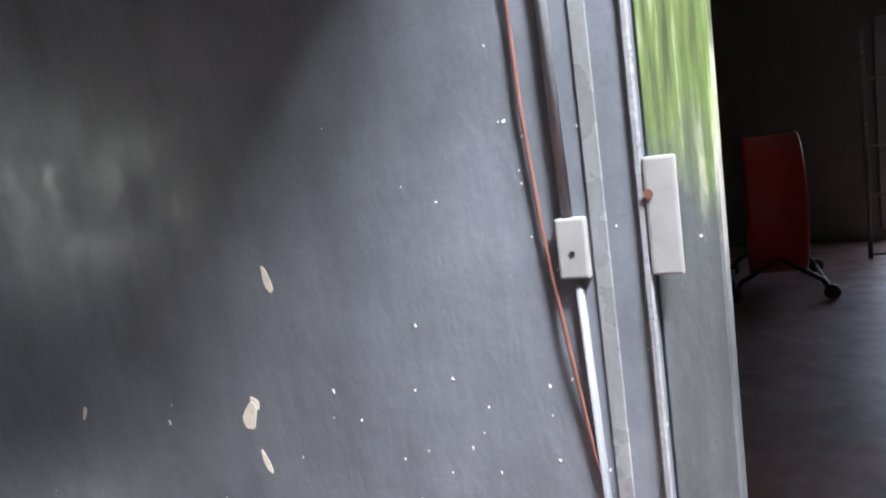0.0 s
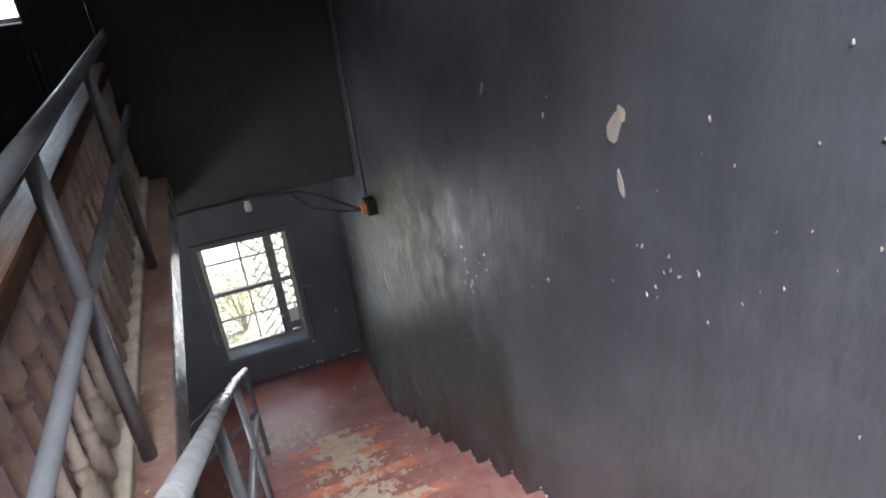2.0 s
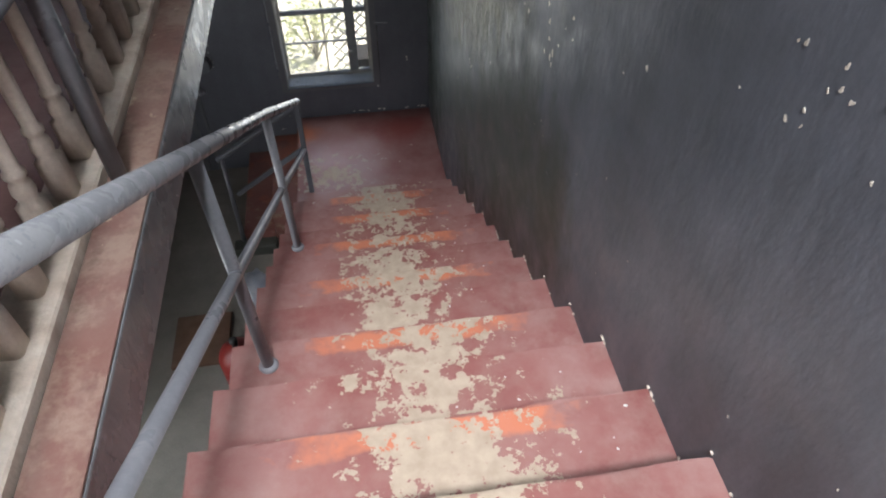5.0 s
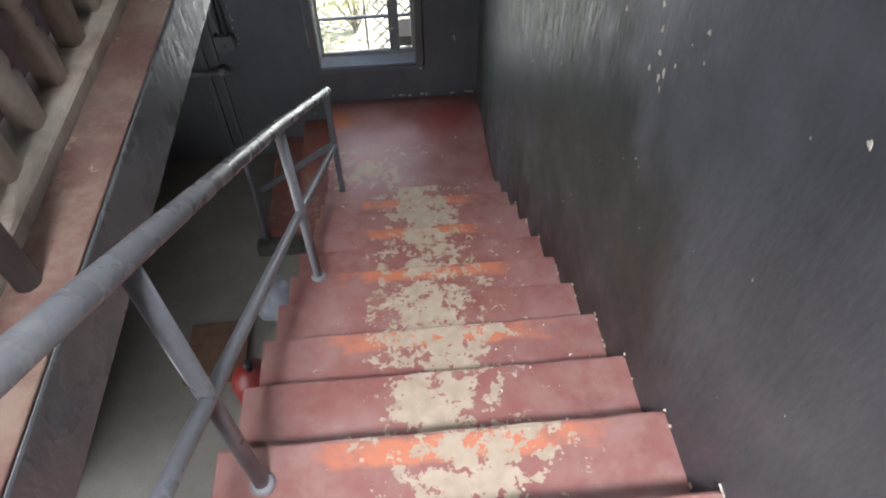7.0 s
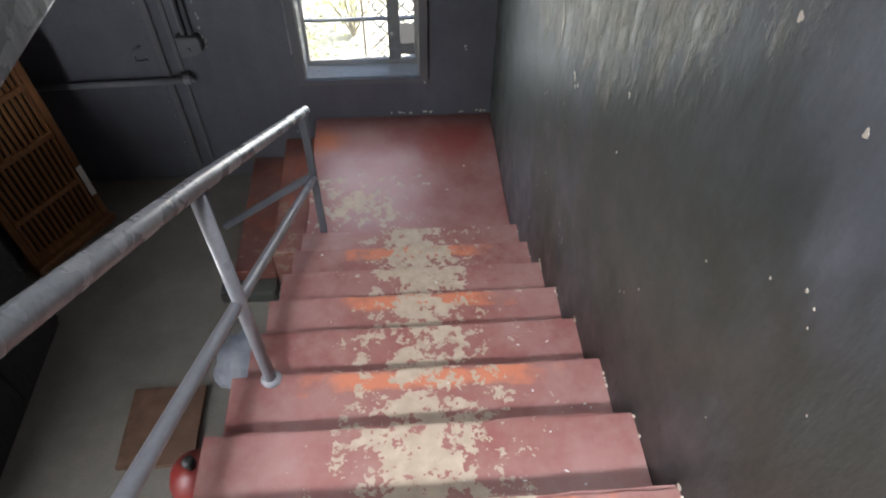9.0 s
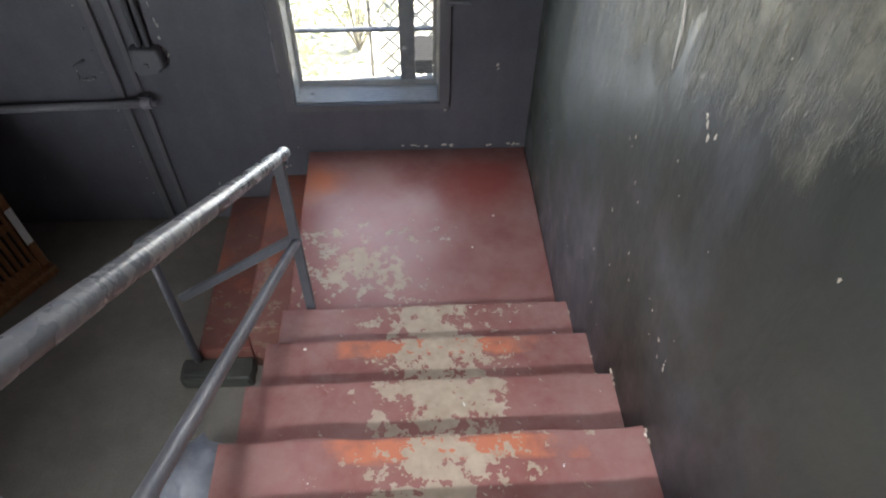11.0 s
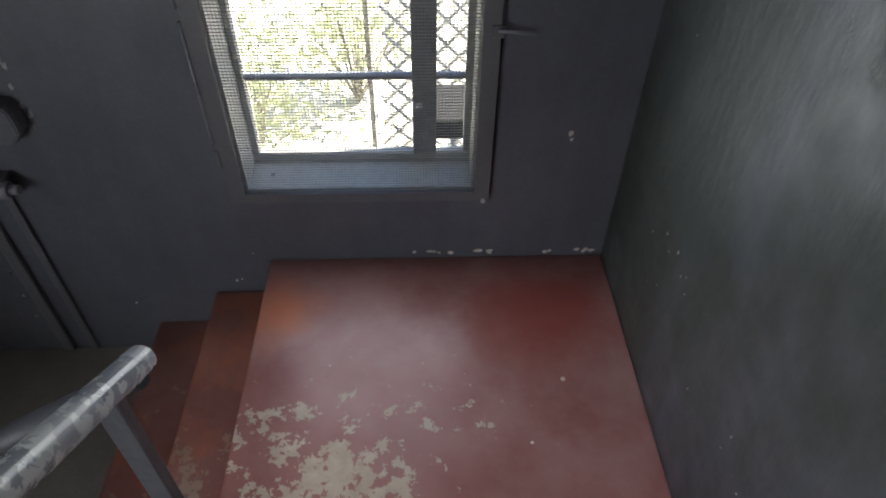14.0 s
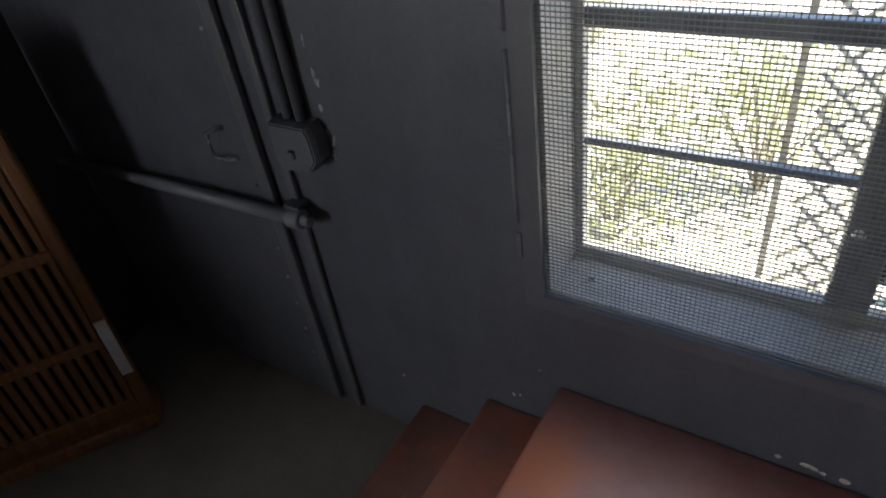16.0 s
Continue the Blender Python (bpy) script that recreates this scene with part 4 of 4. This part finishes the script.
part("pipe", bm_tube([(-0.012, -4.205, 5.847), (-0.012, -4.220, 4.602)], 0.012, 12), PIPE_MID, t)
part("lower_pipe", bm_tube([(-0.010, -4.230, 4.472), (-0.010, -4.245, 3.847), (-0.01, -4.245, 3.447)], 0.009, 12), PIPE_MID, t)
part("corner_bead", bm_box((-0.012, -4.382, UP), (0.0, -4.365, 5.847), 0.004), PIPE_WORN, t)
part("cover_strip", bm_box((-0.006, -4.300, UP), (-0.0005, -4.265, 5.847), 0.002), SLAB, t)
t = thing("junction_plate", "pale rounded junction plate at the wall corner", "junction plate")
plate = part("plate", bm_box((-0.016, -4.445, 4.472), (-0.0005, -4.383, 4.709), 0.006, 2), PAINTED_OVER, t)
part("screw", bm_tube([(-0.017, -4.390, 4.637), (-0.019, -4.390, 4.637)], 0.01, 10), WIRE_RED, plate, "rusty screw head")
bm = bm_tube([(-0.012, -4.130, 5.547), (-0.01, -4.140, 5.067), (-0.012, -4.145, 4.847), (-0.01, -4.160, 4.587), (-0.016, -4.190, 4.347), (-0.01, -4.220, 4.097), (-0.012, -4.243, 3.967), (-0.012, -4.245, 3.797)], 0.0048, 8)
tagged(part("bare_wire", bm, WIRE_RED), "brown-red wire hanging on the wall", "wire")

# cable, conduit and connector at the bulkhead
t = thing("hanging_conduit", "grey conduit dropping beside the boxed-in wall to a connector", "conduit")
part("pipe", bm_tube([(-0.03, -0.05, 5.2), (-0.03, -0.07, 4.53), (-0.05, -0.2, 3.7), (-0.06, -0.36, 2.93)], 0.013, 12), PIPE_DARK, t)
box = part("connector", bm_box((-0.075, -0.42, 2.80), (-0.004, -0.29, 2.90), 0.008, 2), CABLE, t)
part("terminal", bm_box((-0.105, -0.40, 2.815), (-0.074, -0.325, 2.885), 0.006, 2), ORANGE, box, "orange plastic terminal")
bm = bm_tube([(-0.09, -0.36, 2.83), (-0.16, -0.1, 2.80), (-0.3, 0.08, 2.84), (-0.45, 0.175, 2.88), (-0.8, 0.172, 2.91), (-1.2, 0.174, 2.905), (-1.47, 0.176, 2.885)], 0.011, 8)
tagged(part("cable", bm, CABLE), "black cable slung along the boxed-in wall", "cable")
bm = bm_tube([(-0.1, -0.35, 2.83), (-0.2, 0.0, 2.72), (-0.38, 0.12, 2.75), (-0.5, 0.175, 2.87)], 0.008, 8)
tagged(part("cable", bm, CABLE), "loose loop of black cable", "cable")
t = thing("lamp_holder", "white lamp holder clipped under the cable", "lamp holder")
part("socket", bm_lathe([(0.012, 0.0), (0.026, 0.004), (0.026, 0.05), (0.018, 0.07), (0.018, 0.085)], 14, at=(-0.83, 0.16, 2.82)), WHITE, t)
part("clip", bm_box((-0.84, 0.145, 2.895), (-0.82, 0.178, 2.92), 0.003), CABLE, t)


# ---- drum fan in the side room ----
def drum_fan():
    t = thing("drum_fan", "large red drum fan on a black wheeled stand", "fan")
    t.matrix_basis = Matrix.Translation((5.05, -4.44, UP)) @ Matrix.Rotation(math.radians(5), 4, 'Z')
    n, rad, half = 40, 0.6, 0.22
    bm = bmesh.new()
    rings = []
    for y, r in ((-half, rad - 0.03), (-half, rad), (-half + 0.02, rad + 0.012), (-half + 0.04, rad), (half - 0.04, rad), (half - 0.02, rad + 0.012), (half, rad), (half, rad - 0.03), (-half, rad - 0.03)):
        rings.append([bm.verts.new((r * math.cos(2 * math.pi * k / n), y, 0.74 + r * math.sin(2 * math.pi * k / n))) for k in range(n)])
    for u, v in zip(rings, rings[1:]):
        for k in range(n):
            bm.faces.new((u[k], u[(k + 1) % n], v[(k + 1) % n], v[k])).smooth = True
    bmesh.ops.recalc_face_normals(bm, faces=bm.faces[:])
    part("drum", bm, RED_METAL, t)
    for y in (-half + 0.01, half - 0.01):
        bm = bmesh.new()
        for q in range(1, 8):
            r = rad * q / 8
            bm_tube([(r * math.cos(a), y, 0.74 + r * math.sin(a)) for a in [2 * math.pi * k / 28 for k in range(29)]], 0.004, 6, bm, False)
        part("guard", bm, STEEL, t, "round wire guard")
    motor = part("motor", bm_tube([(0, -0.12, 0.74), (0, 0.12, 0.74)], 0.12, 18), BLACK, t)
    for a in range(4):
        c, s = math.cos(a * math.pi / 2 + 0.4), math.sin(a * math.pi / 2 + 0.4)
        bm = bmesh.new()
        vs = [bm.verts.new((c * u - s * v, w, 0.74 + s * u + c * v)) for u, v, w in ((0.12, -0.08, -0.03), (0.55, -0.16, -0.06), (0.55, 0.12, 0.06), (0.12, 0.08, 0.03))]
        bm.faces.new(vs)
        bmesh.ops.solidify(bm, geom=bm.faces[:], thickness=0.006)
        part("blade", bm, PIPE, motor)
    for x in (-0.45, 0.45):
        part("stand_leg", bm_tube([(x * 1.05, -0.36, 0.05), (x * 1.05, -0.3, 0.16), (x, 0, 0.34), (x * 1.05, 0.3, 0.16), (x * 1.05, 0.36, 0.05)], 0.02, 10), CABLE, t)
    for y in (-0.36, 0.36):
        part("cross_bar", bm_tube([(-0.49, y, 0.06), (0.49, y, 0.06)], 0.018, 10), CABLE, t)
    for x in (-0.5, 0.5):
        for y in (-0.36, 0.36):
            part("wheel", bm_tube([(x - 0.02, y, 0.06), (x + 0.02, y, 0.06)], 0.06, 16), CABLE, t)
    return t


drum_fan()


def steel_rack():
    t = thing("steel_rack", "dark slotted steel rack with pale rungs standing in the side room", "rack")
    x, y = 6.098, -5.229
    for yy in (y, y - 0.62):
        post = part("post", bm_box((x - 0.02, yy - 0.02, UP - 0.003), (x + 0.02, yy + 0.02, UP + 2.2), 0.004), PIPE_DARK, t, "dark slotted steel post")
        for q in range(12):
            part("bolt", bm_box((x - 0.027, yy - 0.008, UP + 1.0 + q * 0.095), (x - 0.019, yy + 0.008, UP + 1.016 + q * 0.095), 0.002), STEEL, post)
    for z in (0.04, 0.62, 1.08, 1.7):
        part("rung", bm_tube([(x, y - 0.02, UP + z), (x, y - 0.6, UP + z)], 0.012, 8), STEEL, t, "pale steel rung")


steel_rack()


# ---- paint chips on the walls ----
def chip(y, z, h, w, seed, x=-0.0012, material=None, name="paint_chip", jag=0.6):
    """An irregular flake of bare plaster on the right-hand wall."""
    r = random.Random(seed)
    bm = bmesh.new()
    n = 17
    outer = []
    lean, p2, p3 = r.uniform(-0.6, 0.6), r.uniform(0, 6.28), r.uniform(0, 6.28)
    for k in range(n):
        a = 2 * math.pi * k / n
        f = 0.9 + jag * (0.28 * math.sin(2 * a + p2) + 0.3 * math.sin(3 * a + p3) + r.uniform(-0.25, 0.25))
        u, v = w / 2 * f * math.cos(a), h / 2 * f * math.sin(a)
        outer.append((y + u * math.cos(lean) - v * math.sin(lean), z + u * math.sin(lean) + v * math.cos(lean)))
    vs = [bm.verts.new((x, p, q)) for p, q in outer]
    bm.faces.new(vs)
    bmesh.ops.recalc_face_normals(bm, faces=bm.faces[:])
    bmesh.ops.solidify(bm, geom=bm.faces[:], thickness=-0.001)
    return part(name, bm, material or PLASTER, bpy.data.objects["wall_right"])


for i, (y, z, h, w) in enumerate(((-3.177, 4.078, 0.095, 0.06), (-3.205, 4.12, 0.045, 0.035), (-2.351, 4.029, 0.06, 0.022), (-3.338, 4.491, 0.085, 0.03), (-3.21, 3.934, 0.085, 0.026))):
    chip(y, z, h, w, i, jag=0.3)

# small chips and nicks: (y, z, spread, how many, size)
CHIPS = ((-2.03, 3.17, 0.07, 9, 0.035), (-2.23, 3.28, 0.02, 2, 0.03), (-0.21, 1.82, 0.025, 3, 0.022), (-1.70, 3.07, 0.03, 3, 0.03), (-2.02, 2.72, 0.05, 4, 0.016),
         (-1.50, 1.99, 0.03, 2, 0.018), (-3.40, 3.77, 0.06, 5, 0.02), (-4.02, 3.66, 0.05, 5, 0.025), (-0.50, 1.50, 0.03, 2, 0.018), (-3.39, 3.78, 0.09, 8, 0.018),
         (-3.72, 4.04, 0.08, 5, 0.014), (-2.79, 3.45, 0.01, 1, 0.03), (0.79, 0.98, 0.06, 5, 0.012), (0.62, 1.06, 0.05, 3, 0.01), (-0.38, 1.69, 0.04, 2, 0.02),
         (-3.82, 4.69, 0.01, 1, 0.012), (-3.61, 4.875, 0.01, 1, 0.009), (-3.83, 4.10, 0.16, 8, 0.012), (-4.13, 4.80, 0.1, 9, 0.012), (-4.28, 4.55, 0.07, 8, 0.011), (-4.27, 4.2, 0.1, 8, 0.012), (-0.61, 2.18, 0.02, 4, 0.03), (-0.84, 1.53, 0.025, 3, 0.03))
count = 0
for y, z, spread, many, size in CHIPS:
    for q in range(many):
        count += 1
        h = size * rng.uniform(0.3, 0.85)
        chip(y + rng.gauss(0, spread), z + rng.gauss(0, spread), h, h * rng.uniform(0.4, 0.8), 100 + count)
for i in range(60):
    y = -4.1 + 5.2 * rng.random()
    h = 0.004 + 0.009 * rng.random() ** 3
    chip(y, nose_z(min(y, 0.0)) + 0.1 + 1.7 * rng.random() ** 1.3, h * 1.5, h * 0.8, 600 + i)
bm = bm_tube([(-0.0006, -0.296, 2.35), (-0.0006, -0.316, 2.3), (-0.0006, -0.333, 2.255), (-0.0006, -0.335, 2.205), (-0.0006, -0.342, 2.15)], [0.002, 0.006, 0.008, 0.005, 0.002], 6)
part("paint_scrape", bm, WHITE, bpy.data.objects["wall_right"])
for i in range(15):
    x = rng.choice((-0.43, -0.65, -0.73, -0.2, -0.08)) + rng.gauss(0, 0.03)
    h = rng.uniform(0.008, 0.022)
    bm = bmesh.new()
    bmesh.ops.create_icosphere(bm, subdivisions=1, radius=0.5, matrix=Matrix.Translation((min(x, -0.02), YW - 0.001, LAND + 0.012 + rng.random() * 0.02)) @ Matrix.Diagonal((h * rng.uniform(1, 2.4), 0.004, h, 1)))
    roughen(bm, 0.0015, 0, 400 + i)
    part("plaster_crumb", bm, PLASTER, bpy.data.objects["wall_window"])
for x, z, h in ((-1.461, 0.424, 0.012), (-1.44, 0.43, 0.008), (-0.206, 1.114, 0.02), (-0.2, 1.09, 0.012), (-1.9, 0.3, 0.01)):
    bm = bmesh.new()
    bmesh.ops.create_icosphere(bm, subdivisions=1, radius=0.5, matrix=Matrix.Translation((x, YW - 0.0005, z)) @ Matrix.Diagonal((h, 0.003, h * 1.3, 1)))
    part("paint_chip", roughen(bm, 0.0012, 0, int(x * -1000)), PLASTER, bpy.data.objects["wall_window"])

# ---- outdoors beyond the stair window ----
structure("garden_wall", bm_box((-30, 14.0, -0.3), (30, 14.3, 1.6), 0.02), PALE_WALL, "pale rendered garden wall beyond the window", "wall")


def tree(x, y, h, seed, label):
    t = thing("tree", label, "tree", "trees outside", (x, y, -0.22))
    r = random.Random(seed)
    bm = bm_tube([(0, 0, 0), (0.05, 0.02, h * 0.25), (-0.04, 0.05, h * 0.5), (0.03, 0, h * 0.72)], [0.14, 0.1, 0.08, 0.04], 10)
    tips = []
    for i in range(9):
        a = i * 2.4 + r.uniform(-0.3, 0.3)
        z0 = h * r.uniform(0.25, 0.65)
        L = h * r.uniform(0.22, 0.4)
        p1 = (math.cos(a) * L * 0.5, math.sin(a) * L * 0.5, z0 + L * 0.35)
        p2 = (math.cos(a) * L, math.sin(a) * L, z0 + L * 0.6)
        bm_tube([(0, 0, z0), p1, p2], [0.05, 0.03, 0.012], 6, bm)
        tips += [p1, p2]
    part("trunk", bm, BARK, t)
    verts, faces = [], []
    for p in tips + [(0, 0, h * 0.8), (0.2, 0.1, h * 0.7)]:
        for j in range(130):
            c = Vector(p) + Vector((r.gauss(0, 0.32), r.gauss(0, 0.32), r.gauss(0, 0.28)))
            d = Vector((r.gauss(0, 1), r.gauss(0, 1), r.gauss(0, 0.6))).normalized()
            e = d.cross(Vector((r.gauss(0, 1), r.gauss(0, 1), r.gauss(0, 1)))).normalized()
            L, W = r.uniform(0.06, 0.12), r.uniform(0.02, 0.035)
            b = len(verts)
            verts += [c - d * L, c + e * W, c + d * L, c - e * W]
            faces += [(b, b + 1, b + 2, b + 3)]
    data = bpy.data.meshes.new("crown")
    data.from_pydata([tuple(v) for v in verts], [], faces)
    data.materials.append(LEAF)
    ob = new("crown", data)
    ob.parent = t


tree(-4.4, 6.5, 4.2, 1, "leafy green tree in dry ground")
tree(3.4, 9.5, 4.6, 2, "leafy green tree in dry ground")
tree(-6.0, 11.5, 5.0, 3, "leafy green tree in dry ground")


def shrub(x, y, w, h, seed):
    t = thing("shrub", "dense sunlit green shrub outside the window", "shrub", "shrubs outside", (x, y, -0.22))
    r = random.Random(seed)
    bm = bmesh.new()
    verts, faces = [], []
    for i in range(16):
        a = r.uniform(0, 6.28)
        p = (math.cos(a) * w * r.uniform(0.2, 0.9), math.sin(a) * w * r.uniform(0.2, 0.9), h * r.uniform(0.45, 1.0))
        bm_tube([(0, 0, 0), (p[0] * 0.5, p[1] * 0.5, p[2] * 0.6), p], [0.011, 0.008, 0.004], 5, bm)
        for j in range(40):
            c = Vector(p) + Vector((r.gauss(0, 0.16), r.gauss(0, 0.16), r.gauss(0, 0.14)))
            d = Vector((r.gauss(0, 1), r.gauss(0, 1), r.gauss(0, 0.5))).normalized()
            e = d.cross(Vector((r.gauss(0, 1), r.gauss(0, 1), r.gauss(0, 1)))).normalized()
            L, W = r.uniform(0.03, 0.06), r.uniform(0.012, 0.022)
            b = len(verts)
            verts += [tuple(c - d * L), tuple(c + e * W), tuple(c + d * L), tuple(c - e * W)]
            faces.append((b, b + 1, b + 2, b + 3))
    part("woody_stem", bm, BARK, t)
    data = bpy.data.meshes.new("foliage")
    data.from_pydata(verts, [], faces)
    data.materials.append(LEAF)
    ob = new("foliage", data)
    ob.parent = t


for i, (x, y, w, h) in enumerate(((-2.5, 3.3, 0.5, 0.7), (-3.4, 4.4, 0.6, 0.8), (1.2, 5.4, 0.6, 0.7), (-1.75, 3.0, 0.45, 0.75), (-1.15, 3.7, 0.5, 0.8), (-2.9, 5.6, 0.7, 1.1))):
    shrub(x, y, w, h, 20 + i)


def lattice():
    t = thing("lattice_fence", "weathered diagonal lattice fence panel beside the shrubs", "fence")
    y, x0, x1, z0, z1 = 2.75, -0.98, 1.1, -0.22, 1.5
    for x in (x0, x1):
        part("post", bm_box((x - 0.012, y - 0.012, z0), (x + 0.012, y + 0.012, z1 + 0.05), 0.004), BARK, t)
    part("top_rail", bm_box((x0 + 0.03, y - 0.02, z1), (x1 - 0.03, y + 0.02, z1 + 0.04), 0.004), BARK, t)
    h = z1 - z0
    for sgn in (1, -1):
        u = x0 - h
        while u < x1:
            a, b = (u, u + h) if sgn > 0 else (u + h, u)
            za, zb = z0, z1
            lo, hi = x0 + 0.03, x1 - 0.03
            pts = []
            for q in range(0, 13):
                f = q / 12
                x = a + (b - a) * f
                if lo <= x <= hi:
                    pts.append((x, y + sgn * 0.005, za + (zb - za) * f))
            if len(pts) > 1:
                bm = bm_tube([pts[0], pts[-1]], 0.011, 5)
                part("lath", bm, LATH, t)
            u += 0.135
    return t


lattice()


# ---- shelf rack outside the window ----
t = thing("shelf_rack", "dark steel shelf rack standing outside the window", "shelf rack")
part("top_board", bm_box((-0.70, 1.9, 0.69), (0.4, 2.2, 0.79), 0.008, 2), BLACK, t)
part("lower_shelf", bm_box((-0.67, 1.92, 0.4), (0.37, 2.18, 0.425), 0.004), BLACK, t)
for x in (-0.68, 0.36):
    for y in (1.91, 2.17):
        part("leg", bm_box((x, y, -0.22), (x + 0.02, y + 0.02, 0.69), 0.003), PIPE_DARK, t)
for x, y, h in ((-0.56, 1.98, 0.21), (-0.44, 2.0, 0.2), (-0.33, 1.97, 0.22)):
    b = thing("plastic_bottle", "pale bluish plastic bottle on the outdoor shelf", "bottle", "bottles on the shelf", (x, y, 0.425))
    part("body", bm_lathe([(0.03, 0.0), (0.038, 0.008), (0.038, h * 0.68), (0.015, h * 0.85), (0.015, h * 0.92)], 16, at=(0, 0, 0)), BOTTLE, b)
    part("cap", bm_lathe([(0.018, 0.0), (0.018, h * 0.08), (0.0, h * 0.081)], 12, at=(0, 0, h * 0.921)), WHITE, b, "white screw cap")
